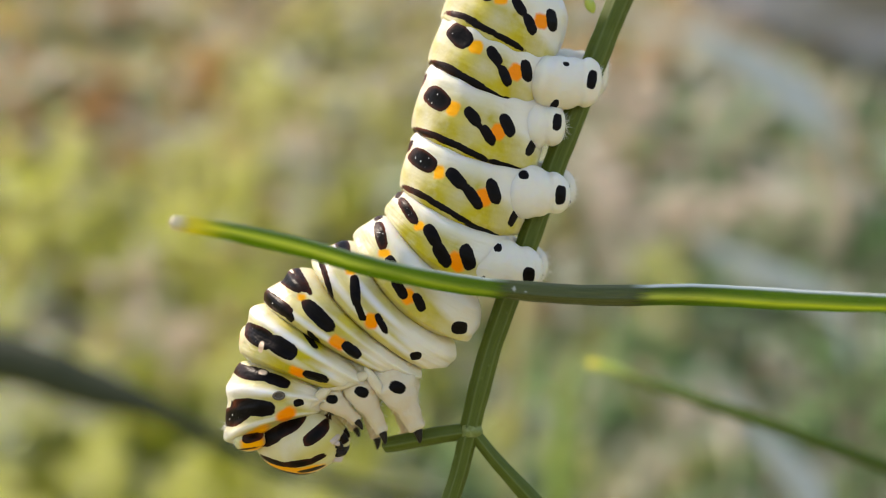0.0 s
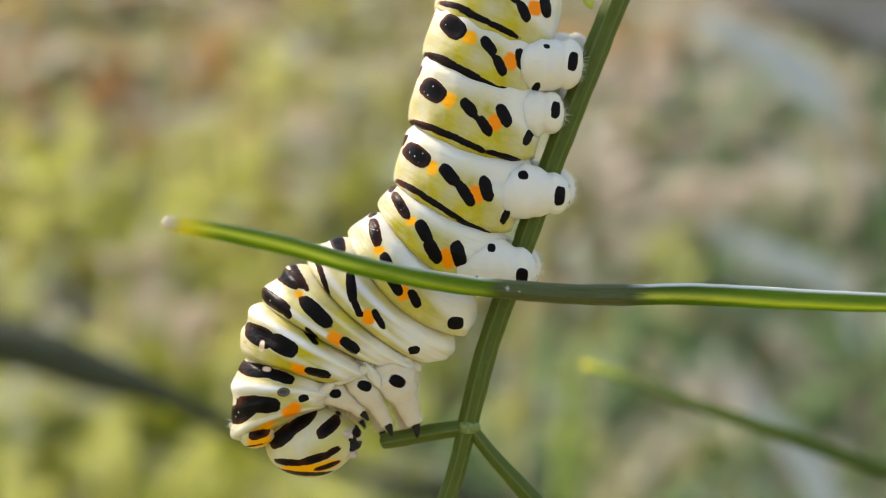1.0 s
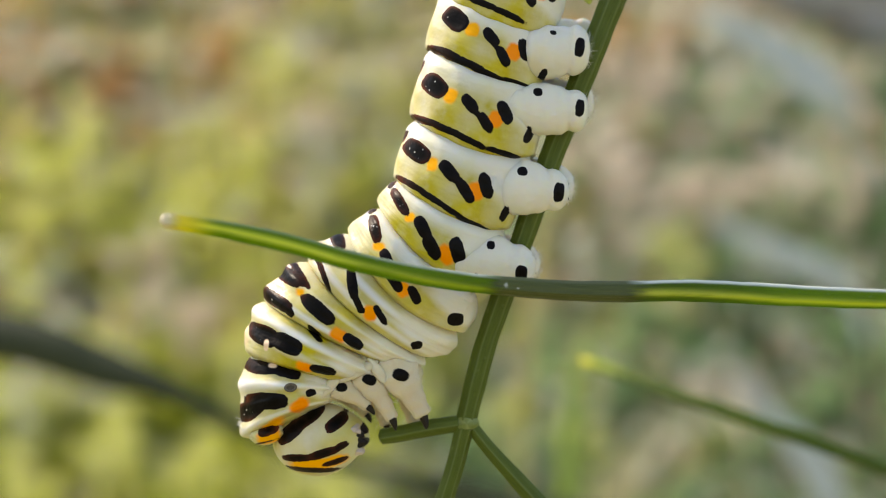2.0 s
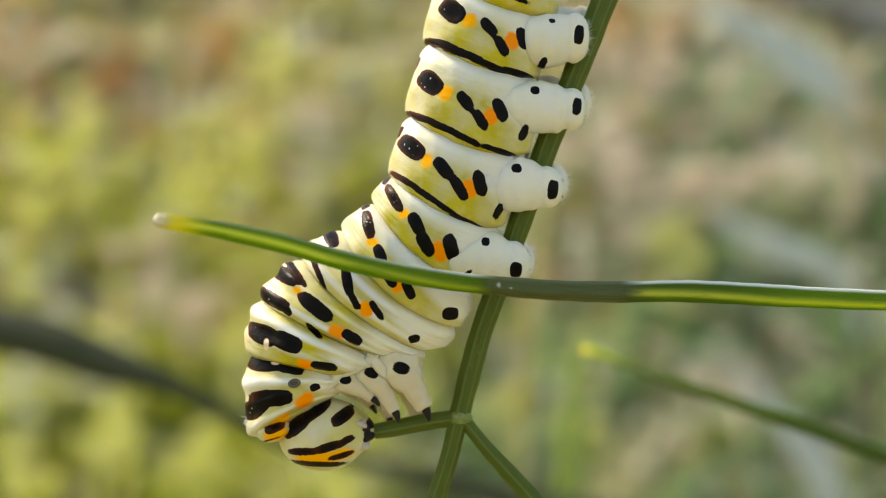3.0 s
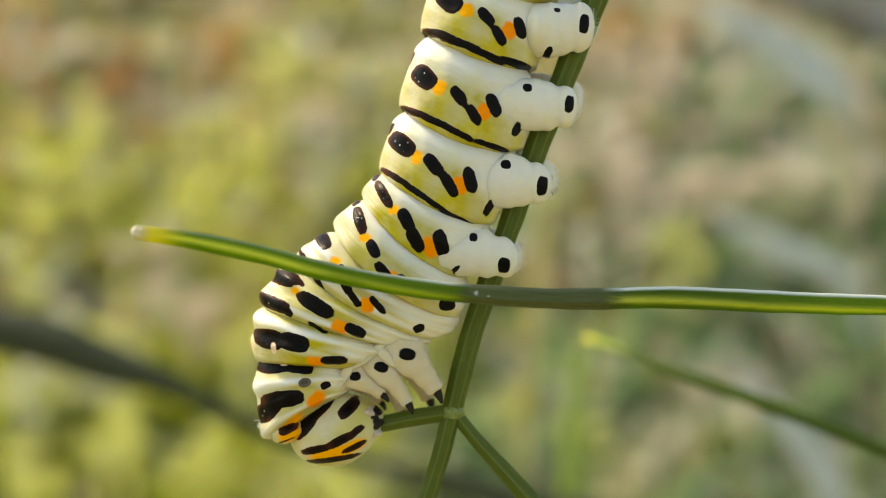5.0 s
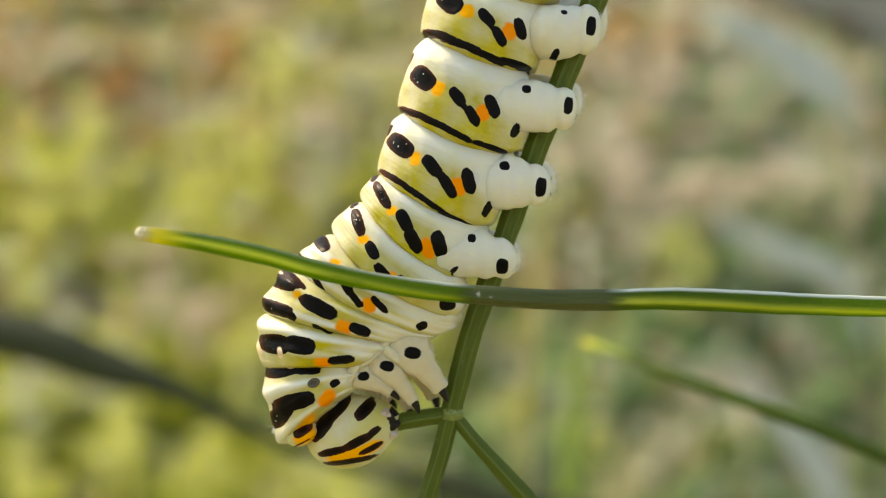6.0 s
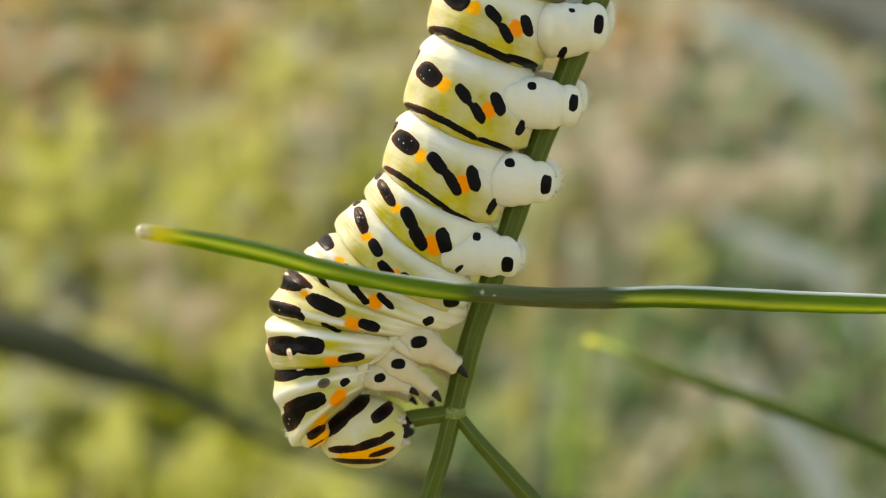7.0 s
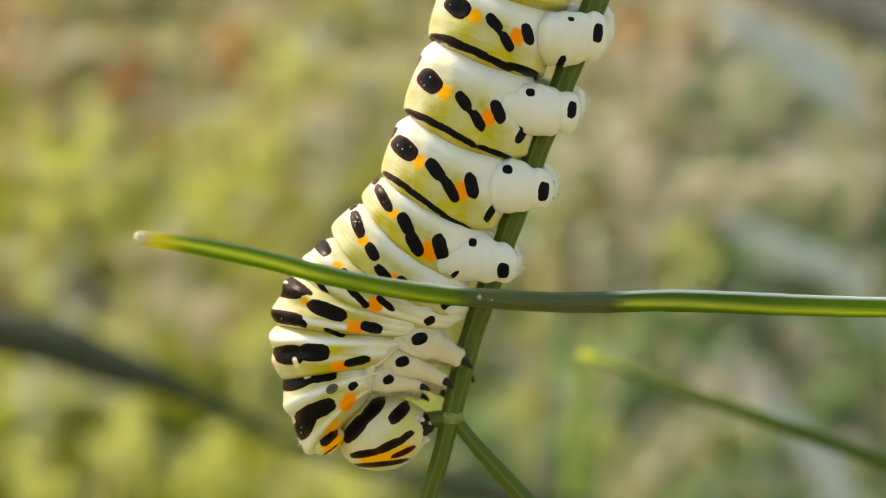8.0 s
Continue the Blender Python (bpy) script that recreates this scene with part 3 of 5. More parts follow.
def node_joint():
    """The pale swollen joint where the branches part."""
    verts = []
    rows, cols = 24, 40
    for i in range(rows):
        ph = math.pi * i / (rows - 1)
        for j in range(cols):
            th = 2 * math.pi * j / cols
            r = 1 + 0.10 * math.cos(3 * th + 0.7)
            verts.append((math.sin(ph) * math.cos(th) * 0.98 * r * MM, math.cos(ph) * 0.94 * MM, math.sin(ph) * math.sin(th) * 0.88 * r * MM))
    me = mesh_from("node", verts, grid_faces(rows, cols), {"along": [v[0] for v in verts], "around": [v[2] * 900 for v in verts], "ridge": [0.2 + 0.6 * abs(math.sin(1.5 * math.atan2(v[2], v[0]) + 0.5)) ** 6 for v in verts]})
    return part("node", me, NODE, fennel, "pale yellow-green swollen node")


def leaf_bud(place):
    rows, cols = 20, 24
    verts = []
    for i in range(rows):
        u = i / (rows - 1)
        for j in range(cols):
            t = 2 * math.pi * j / cols
            r = 0.42 * math.sin(math.pi * u) ** 0.7 + 0.004
            verts.append(((r * math.cos(t) - 0.5 * u) * MM, r * 0.7 * math.sin(t) * MM, (u * 1.4 - 0.7 + r * 0.2 * math.cos(t)) * MM))
    me = mesh_from("leaf_bud", verts, grid_faces(rows, cols), {"along": [v[2] for v in verts], "around": [0.0] * len(verts), "ridge": [0.9] * len(verts)})
    ob = part("leaf_bud", me, BUD, fennel, "small bright yellow-green leaf bud")
    ob.location = [v * MM for v in place]


leaf_bud((10.53, -0.6, 34.79))
node_joint().location = (0.40 * MM, 0, -0.1 * MM)

# ---- the bent leaflet that crosses in front ----
def leaf_parts(thing, points, radii, material, cut, **kw):
    """A needle leaf in two parts: the green blade and its dried pale tip."""
    rings = kw["rings"]
    part("blade", ribbed_tube("blade", points, radii, span=(cut, rings), tip=True, **kw), material, thing)
    part("tip", ribbed_tube("tip", points, radii, span=(0, cut + 1), tip=True, **kw), material, thing, "dried cream and yellow tip")


cross_leaf = new("crossing_leaf")
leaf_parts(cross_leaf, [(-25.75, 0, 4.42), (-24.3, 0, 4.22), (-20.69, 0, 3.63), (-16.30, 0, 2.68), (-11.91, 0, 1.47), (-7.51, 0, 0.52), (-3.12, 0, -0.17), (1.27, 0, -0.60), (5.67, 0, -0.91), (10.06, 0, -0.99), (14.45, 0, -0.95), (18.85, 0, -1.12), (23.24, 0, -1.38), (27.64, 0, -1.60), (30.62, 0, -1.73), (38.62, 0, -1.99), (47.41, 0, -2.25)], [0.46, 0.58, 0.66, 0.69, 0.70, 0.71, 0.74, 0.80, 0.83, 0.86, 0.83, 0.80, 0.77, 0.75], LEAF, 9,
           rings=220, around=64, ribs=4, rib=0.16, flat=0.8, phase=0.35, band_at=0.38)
tagged(cross_leaf, "glossy green needle-like fennel leaf with a pale tip", "leaf")
leaflet = new("fennel_leaflet")
leaf_parts(leaflet, [(-33.17, 20.0, 11.49), (-29.45, 14.0, 10.57), (-23.23, 8.0, 8.26), (-17.08, 4.0, 6.22), (-11.02, 1.0, 4.11), (-4.58, 0.0, 1.75), (-0.00, 0.0, 0.00), (12.25, 0.0, -4.78), (25.71, 0.0, -10.16)],
           [0.55, 0.70, 0.80, 0.85, 0.85, 0.85, 0.85, 0.85, 0.85], DULL_LEAF, 5, rings=90, around=32, ribs=3, rib=0.08)
tagged(leaflet, "thin green fennel leaflet with a yellowish tip", "leaf")

CROSS_ROWS = [(0, 4.10, -1.29, -0.23, 17.0), (0.5, 4.03, -1.27, -0.43, 16.8), (1, 3.87, -1.42, -0.06, 14.3), (1.5, 3.89, -1.42, -0.15, 14.3), (3, 3.94, -1.88, 0.08, 10.1), (3.5, 3.76, -2.12, -0.00, 10.7), (4, 3.45, -2.71, 0.26, 12.5), (4.5, 2.81, -2.96, -0.48, 10.3), (6, 3.16, -2.89, -0.49, 5.7), (6.5, 3.17, -2.89, -0.76, 10.2), (7, 3.21, -2.86, -0.52, 9.0), (7.5, 3.05, -2.78, -0.05, 4.4), (8, 3.25, -2.82, -0.73, 7.7)]
LEAFLET_ROWS = [(0, 52.52, -23.32, -0.41), (0.5, 51.94, -23.72, -1.32), (1, 51.55, -24.67, -0.64), (1.5, 51.18, -24.71, -0.74), (3, 51.80, -23.95, -0.83), (3.5, 52.78, -22.75, -0.00), (4, 51.88, -23.80, -0.01), (4.5, 52.08, -23.55, 0.52), (6, 52.20, -23.90, 0.80), (6.5, 51.94, -24.29, 0.08), (7, 52.55, -23.41, 0.37), (7.5, 51.64, -24.84, -0.27), (8, 51.54, -24.39, -0.72)]

# ---- the caterpillar ----
caterpillar = new("caterpillar")
tagged(caterpillar, "plump white and yellow-green caterpillar with black and orange spots", "caterpillar")


SERIAL = []


def body_segment(look_of, quad, sag, depth, black, amber, pale, dots, row):
    """One ring of the body: a bulging sleeve between two slanting folds. quad: back and belly ends of the
    hind fold, then of the front fold, in mm."""
    rows, cols = 56, 220
    over = 0.13
    s = np.linspace(-over, 1 + over, rows)[:, None]
    th = np.linspace(0, 2 * math.pi, cols, endpoint=False)[None, :]
    dt, vt, db, vb = [np.array(p) for p in quad]
    centre = [((dt + vt) / 2)[k] * (1 - s) + ((db + vb) / 2)[k] * s for k in (0, 1)]
    half = [((vt - dt) / 2)[k] * (1 - s) + ((vb - db) / 2)[k] * s for k in (0, 1)]
    e = np.abs(2 * s - 1)
    hind, front = (0.17, 0.10) if look_of.get("fold") else (0.20, 0.035)
    b = 1.045 - np.where(s < 0.5, hind, front) * e ** 3 - np.where(e > 1, (e - 1) * 0.75, 0)
    for at, height, wide in look_of.get("ridges", ((0.2, 0.012, 0.09), (0.6, 0.014, 0.2))):
        b = b + height * np.exp(-((s - at) / wide) ** 2)
    if look_of.get("fold"):
        b = b + 0.007 * np.cos(2 * math.pi * (3.2 * s + 0.06 * np.sin(2 * th))) * np.clip(1 - e, 0, 1) ** 0.5
    rr = b * (1 + 0.010 * np.sin(3 * th + 5 * s) + 0.007 * np.sin(7 * th - 9 * s) + 0.006 * np.sin(13 * th + 4 * s))
    c, sn = np.cos(th), np.sin(th)
    x = centre[0] + half[0] * c * rr
    z = centre[1] + half[1] * c * rr
    square = 1 - (0.20 if look_of.get("fold") else 0.12) * np.clip(c / 0.6, 0, 1) ** 1.5
    y = -depth * np.sign(sn) * np.abs(sn) ** square * rr + 0 * s
    axis = (db + vb - dt - vt) / np.linalg.norm(db + vb - dt - vt)
    bow = (sag[0] * (1 - s) + sag[1] * s) * np.abs(sn) ** 1.5
    x, z = x + axis[0] * bow, z + axis[1] * bow
    lift = look_of.get("wrap", 0.0) * np.clip((-c - 0.55) / 0.45, 0, 1) ** 1.5
    xs, zs = x - half[0] * c * rr * lift, z - half[1] * c * rr * lift
    if look_of.get("fold"):
        black = [(px, pz, a, wide * 0.9, turn) for px, pz, a, wide, turn in black]
    sd = spot_distance(xs, zs, black)
    raise_by = np.clip(-sd * 0.5, 0, 0.06)
    y = y - np.sign(sn) * raise_by
    so = spot_distance(x, z, amber)
    sp = spot_distance(xs, zs, pale) if pale else np.full(x.shape, 5.0)
    so = np.minimum(so, 5.0)
    sw = spot_distance(x, z, dots) if dots else np.full(x.shape, 5.0)
    back = -c + 0 * s
    yellow = np.clip(np.exp(-((s - 0.79) / 0.38) ** 2) * 1.8, 0, 1) * np.clip(1.0 - 0.55 * np.clip(back, 0, 1) ** 2, 0, 1) * np.clip(1.9 - (1.9 - 1.1 * s) * np.clip(c, 0, 1), 0, 1)
    streaks = 0.3 * np.sin(5 * th + 4 * s) * np.sin(3 * th - 5 * s)
    yellow = np.clip(yellow * (1 + streaks), 0, 1) * look_of["yellow"]
    if look_of.get("fold"):
        roll = sum(h * np.exp(-((s - at) / wide) ** 2) for at, h, wide in look_of.get("ridges", ((0.3, 0.02, 0.15), (0.75, 0.02, 0.15))))
        valley = 1 - roll / roll.max()
        yellow = np.clip(valley ** 1.1 * 1.9 * (1 + streaks), 0, 1) * look_of["yellow"] * np.clip(1.1 - 0.6 * np.clip(back, 0, 1), 0, 1)
    belly = np.clip((c - 0.12 - 0.72 * np.clip((s - 0.50) / 0.35, 0, 1) * look_of["yellow"]) / 0.36, 0, 1)
    brown = np.clip((back - 0.45) / 0.35, 0, 1) * (0.7 if look_of.get("fold") else 1.0) + 0 * s
    mid = np.array([x[[0, -1]].mean(1), y[[0, -1]].mean(1), z[[0, -1]].mean(1)]).T
    ax3 = np.array([axis[0], 0, axis[1]])
    grid = np.stack([x, y, z], -1)
    caps = []
    for end, way in ((0, -1), (rows - 1, 1)):
        for k in range(1, 9):
            f = math.cos(k / 8 * math.pi / 2)
            m = mid[0 if end == 0 else 1]
            caps.append(m + (grid[end] - m) * max(f, 0.01) + ax3 * way * look_of.get("cap", 0.7) * math.sin(k / 8 * math.pi / 2))
    grid = np.concatenate([np.array(caps[7::-1]), grid, np.array(caps[8:])])

    def grown(v):
        return np.concatenate([np.repeat(v[:1], 8, 0), v, np.repeat(v[-1:], 8, 0)])

    sd, so, sp, sw, yellow, belly, brown = [grown(v) for v in (sd, so, sp, sw, yellow, belly, brown)]
    s_all, th_all = grown(s + 0 * th), grown(th + 0 * s)
    rows += 16
    verts = grid.reshape(-1, 3) * MM
    me = mesh_from("segment", verts, grid_faces(rows, cols), {"black": sd.ravel() * MM, "amber": so.ravel() * MM, "pale": sp.ravel() * MM,
                                                             "yellow": yellow.ravel(), "belly": belly.ravel(), "brown": brown.ravel(),
                                                             "dots": sw.ravel() * MM, "ring": s_all.ravel(), "turn": th_all.ravel(), "serial": np.full(sd.size, 3.7 * len(SERIAL))})
    SERIAL.append(1)
    ob = part("segment", me, SKIN, caterpillar)
    return keyed(ob, row)


ring_t = body_segment({'yellow': 0.8, 'cap': 2.6}, quad=[(-2.83, 3.61), (3.48, 1.29), (-4.78, -0.89), (4.13, -4.0)], sag=(0.93, 1.11), depth=3.84,
    black=[(-2.11, 0.43, 1.05, 0.76, 45), (0.55, -0.84, 0.81, 0.43, 50), (3.15, -1.17, 0.82, 0.48, 75)],
    amber=[(-0.88, -0.3, 0.57, 0.57, 0), (2.17, -1.25, 0.57, 0.62, 0)],
    pale=[], dots=[],
    row=[(0, 5.02, 25.48, 7.0), (0.5, 4.64, 26.13, 5.7), (1, 4.56, 26.19, 4.8), (1.5, 4.72, 26.55, 4.3), (3, 5.89, 28.71, 0.6), (3.5, 5.99, 29.03, -0.0), (4, 6.56, 29.12, 0.0), (4.5, 6.73, 29.55, 0.2), (6, 7.13, 29.92, 0.4), (6.5, 7.32, 29.99, 0.5), (7, 7.56, 30.11, 0.5), (7.5, 7.82, 29.97, 1.7), (8, 7.95, 29.73, 1.1)])
ring_a = body_segment({'yellow': 1.0}, quad=[(-3.83, 4.22), (5.08, 1.11), (-5.32, -1.21), (4.06, -4.13)], sag=(1.11, 1.16), depth=4.50,
    black=[(-2.17, 0.66, 1.13, 0.8, 45), (0.66, -0.53, 0.85, 0.42, 50), (1.71, -1.76, 0.85, 0.43, 60), (3.44, -0.99, 0.91, 0.48, 75), (5.16, -2.18, 0.54, 0.34, -60), (-3.72, -1.6, 1.6, 0.26, 22), (-1.87, -2.56, 1.71, 0.26, 22), (-0.0, -3.31, 1.71, 0.26, 20)],
    amber=[(-0.85, -0.09, 0.56, 0.56, 0), (2.59, -1.31, 0.62, 0.66, 0)],
    pale=[], dots=[],
    row=[(0, 4.24, 21.15, 7.0), (0.5, 3.96, 21.79, 5.7), (1, 3.87, 21.82, 4.8), (1.5, 4.01, 22.09, 4.3), (3, 4.98, 23.69, 0.6), (3.5, 5.04, 23.91, -0.0), (4, 5.55, 23.93, 0.0), (4.5, 5.66, 24.30, 0.2), (6, 5.95, 24.62, 0.4), (6.5, 6.13, 24.67, 0.5), (7, 6.35, 24.80, 0.5), (7.5, 6.55, 24.68, 1.7), (8, 6.69, 24.46, 1.1)])
ring_b = body_segment({'yellow': 1.0}, quad=[(-4.17, 4.05), (5.21, 1.13), (-5.23, -1.06), (4.19, -4.12)], sag=(1.16, 0.97), depth=4.50,
    black=[(-3.02, 0.65, 1.19, 0.81, 45), (-0.14, -0.78, 0.89, 0.45, 50), (0.89, -2.25, 0.89, 0.42, 60), (0.3, -1.53, 0.52, 0.21, 50), (2.57, -1.52, 0.9, 0.47, 75), (4.51, -2.74, 0.59, 0.32, -60), (-4.05, -1.82, 1.73, 0.31, 22), (-2.18, -2.75, 1.91, 0.31, 22), (-0.23, -3.65, 1.78, 0.28, 23), (2.33, -4.26, 1.67, 0.29, 12), (5.19, 0.64, 0.34, 0.29, 0)],
    amber=[(-1.65, -0.26, 0.59, 0.59, 0), (1.74, -1.77, 0.64, 0.71, 30)],
    pale=[(-4.43, 1.21, 0.37, 0.91, 10)], dots=[],
    row=[(0, 3.09, 17.38, 7.0), (0.5, 2.93, 17.97, 5.7), (1, 2.81, 17.92, 4.8), (1.5, 2.91, 18.03, 4.3), (3, 3.45, 18.62, 0.6), (3.5, 3.42, 18.65, -0.0), (4, 3.84, 18.55, 0.0), (4.5, 3.87, 18.83, 0.2), (6, 3.98, 19.08, 0.4), (6.5, 4.12, 19.08, 0.5), (7, 4.31, 19.23, 0.5), (7.5, 4.46, 19.19, 1.7), (8, 4.61, 18.96, 1.1)])
ring_c = body_segment({'yellow': 1.0}, quad=[(-4.14, 4.57), (5.28, 1.51), (-5.68, -1.37), (4.54, -4.71)], sag=(0.97, 1.21), depth=4.50,
    black=[(-3.73, 0.56, 1.19, 0.81, 45), (-0.96, -1.09, 0.89, 0.47, 52), (0.24, -2.55, 0.94, 0.42, 58), (-0.38, -1.89, 0.47, 0.21, 50), (1.81, -1.75, 0.99, 0.5, 66), (3.81, -3.33, 0.82, 0.34, -60), (-4.53, -2.19, 1.74, 0.29, 24), (-2.73, -3.07, 1.72, 0.28, 25), (-0.96, -3.98, 1.59, 0.26, 26), (1.6, -4.88, 1.79, 0.21, 15), (-4.87, 2.39, 0.64, 0.22, -65), (4.76, 0.07, 0.41, 0.39, 0)],
    amber=[(-2.47, -0.42, 0.54, 0.64, 20), (1.05, -2.31, 0.64, 0.68, 30)],
    pale=[(-4.81, 1.23, 0.32, 1.01, 15)], dots=[],
    row=[(0, 2.09, 12.92, -0.4), (0.5, 2.09, 13.49, -2.0), (1, 1.98, 13.41, -1.9), (1.5, 2.08, 13.39, -1.1), (3, 2.41, 13.14, -0.0), (3.5, 2.33, 13.02, -0.0), (4, 2.65, 12.81, 0.2), (4.5, 2.59, 12.97, 0.5), (6, 2.54, 13.15, 0.9), (6.5, 2.66, 13.12, 1.6), (7, 2.82, 13.28, 1.9), (7.5, 2.88, 13.27, 2.9), (8, 3.07, 13.07, 2.8)])
ring_d = body_segment({'yellow': 1.0}, quad=[(-4.21, 4.46), (6.0, 1.11), (-5.61, -0.65), (3.82, -4.92)], sag=(1.21, 0.93), depth=4.50,
    black=[(-3.75, 1.23, 1.29, 0.76, 42), (-1.23, -0.5, 0.99, 0.54, 52), (0.02, -2.05, 1.18, 0.45, 60), (-0.6, -1.39, 0.47, 0.23, 50), (1.67, -1.68, 1.04, 0.52, 76), (3.2, -3.8, 0.77, 0.31, -60), (-4.19, -1.46, 1.73, 0.26, 33), (-2.6, -2.58, 1.59, 0.26, 35), (-1.23, -3.52, 1.27, 0.23, 33), (0.73, -4.7, 1.91, 0.21, 25), (-4.75, 2.63, 0.54, 0.22, -65), (4.72, -0.33, 0.43, 0.41, 0)],
    amber=[(-2.52, 0.07, 0.45, 0.61, 10), (0.82, -2.13, 0.61, 0.78, -10)],
    pale=[(-4.81, 1.56, 0.28, 0.92, 15)], dots=[],
    row=[(0, 1.03, 7.53, -3.5), (0.5, 0.92, 7.72, -2.4), (1, 0.73, 7.58, -1.7), (1.5, 0.77, 7.56, -1.5), (3, 0.95, 7.31, -0.0), (3.5, 0.87, 7.20, -0.0), (4, 1.14, 6.89, -0.2), (4.5, 0.92, 7.03, 0.2), (6, 0.78, 7.18, 0.0), (6.5, 0.88, 7.15, 0.3), (7, 0.98, 7.29, 0.6), (7.5, 0.87, 7.36, 1.7), (8, 1.08, 7.15, 1.6)])
ring_e = body_segment({'yellow': 1.0}, quad=[(-3.75, 3.82), (5.68, -0.45), (-5.14, 1.73), (3.21, -5.1)], sag=(0.93, 0.97), depth=4.50,
    black=[(-3.28, 1.68, 1.33, 0.43, 60), (-1.45, -0.42, 0.99, 0.52, 64), (-0.74, -1.97, 1.08, 0.54, 62), (-1.1, -1.26, 0.47, 0.23, 60), (1.25, -2.24, 1.06, 0.57, 76), (2.62, -4.36, 0.53, 0.22, -40), (-3.97, 3.24, 0.49, 0.24, -55), (4.09, -1.78, 0.36, 0.38, 0)],
    amber=[(-2.44, 0.39, 0.45, 0.4, 0), (0.36, -2.55, 0.54, 0.9, -15)],
    pale=[(-3.82, 2.3, 0.23, 0.82, 30)], dots=[],
    row=[(0, -0.60, 2.95, -2.5), (0.5, -0.83, 3.14, -1.0), (1, -1.03, 3.04, -0.6), (1.5, -1.02, 3.02, -0.6), (3, -0.92, 2.84, -0.0), (3.5, -0.99, 2.73, -0.0), (4, -0.71, 2.47, -1.1), (4.5, -0.93, 2.61, -0.8), (6, -1.15, 2.79, -0.2), (6.5, -0.99, 2.76, -0.9), (7, -0.99, 2.90, -0.7), (7.5, -1.24, 3.02, 0.8), (8, -1.02, 2.83, -0.0)])
ring_f = body_segment({'yellow': 0.9}, quad=[(-3.38, 4.84), (4.98, -1.98), (-5.79, 2.52), (4.19, -5.37)], sag=(0.97, 1.49), depth=4.50,
    black=[(-3.51, 2.73, 1.19, 0.48, 74), (-2.45, 0.38, 0.8, 0.45, 66), (-1.73, -1.44, 0.94, 0.42, 55), (-0.14, -2.41, 0.8, 0.4, 62), (3.16, -4.3, 0.65, 0.53, 0), (-3.85, 4.23, 0.44, 0.22, -40)],
    amber=[(-3.1, 1.28, 0.54, 0.38, 0), (-1.06, -2.01, 0.56, 0.66, -15)],
    pale=[(-3.97, 3.24, 0.2, 0.68, 20)], dots=[],
    row=[(0, -2.77, -0.36, 3.1), (0.5, -2.84, -0.21, 2.5), (1, -2.95, -0.27, 2.0), (1.5, -2.90, -0.32, 2.0), (3, -2.78, -0.34, 0.9), (3.5, -2.75, -0.38, -0.0), (4, -2.49, -0.60, -0.9), (4.5, -2.66, -0.40, -1.7), (6, -2.66, -0.15, -4.1), (6.5, -2.57, -0.14, -4.3), (7, -2.59, -0.03, -4.6), (7.5, -2.91, 0.22, -4.0), (8, -2.63, 0.08, -5.5)])
ring_g = body_segment({'yellow': 0.8, 'wrap': 0.10, 'fold': 1}, quad=[(-3.54, 5.07), (6.44, -2.82), (-7.02, 2.75), (4.12, -5.0)], sag=(1.49, 0.84), depth=4.50,
    black=[(-3.97, 3.98, 0.86, 0.62, 68), (-2.61, 0.76, 1.32, 0.47, 76), (-2.01, -0.75, 0.75, 0.33, 60), (-1.74, -1.23, 0.33, 0.28, 0), (-0.19, -1.5, 0.89, 0.33, 55), (2.8, -3.66, 0.48, 0.4, -20), (-5.09, 1.49, 2.13, 0.26, 66), (-4.21, 4.91, 0.63, 0.22, -35)],
    amber=[(-3.23, 2.27, 0.52, 0.38, 20), (-1.03, -1.41, 0.56, 0.66, -10)],
    pale=[], dots=[],
    row=[(0, -5.58, -2.99, 8.2), (0.5, -5.65, -2.84, 7.2), (1, -5.63, -2.84, 6.3), (1.5, -5.51, -2.85, 5.5), (3, -5.22, -2.88, 2.3), (3.5, -5.00, -2.94, -0.0), (4, -4.70, -3.26, -1.5), (4.5, -4.71, -3.08, -3.7), (6, -4.56, -2.72, -8.5), (6.5, -4.36, -2.69, -10.0), (7, -4.34, -2.55, -10.4), (7.5, -4.60, -2.21, -11.3), (8, -4.20, -2.34, -13.7)])
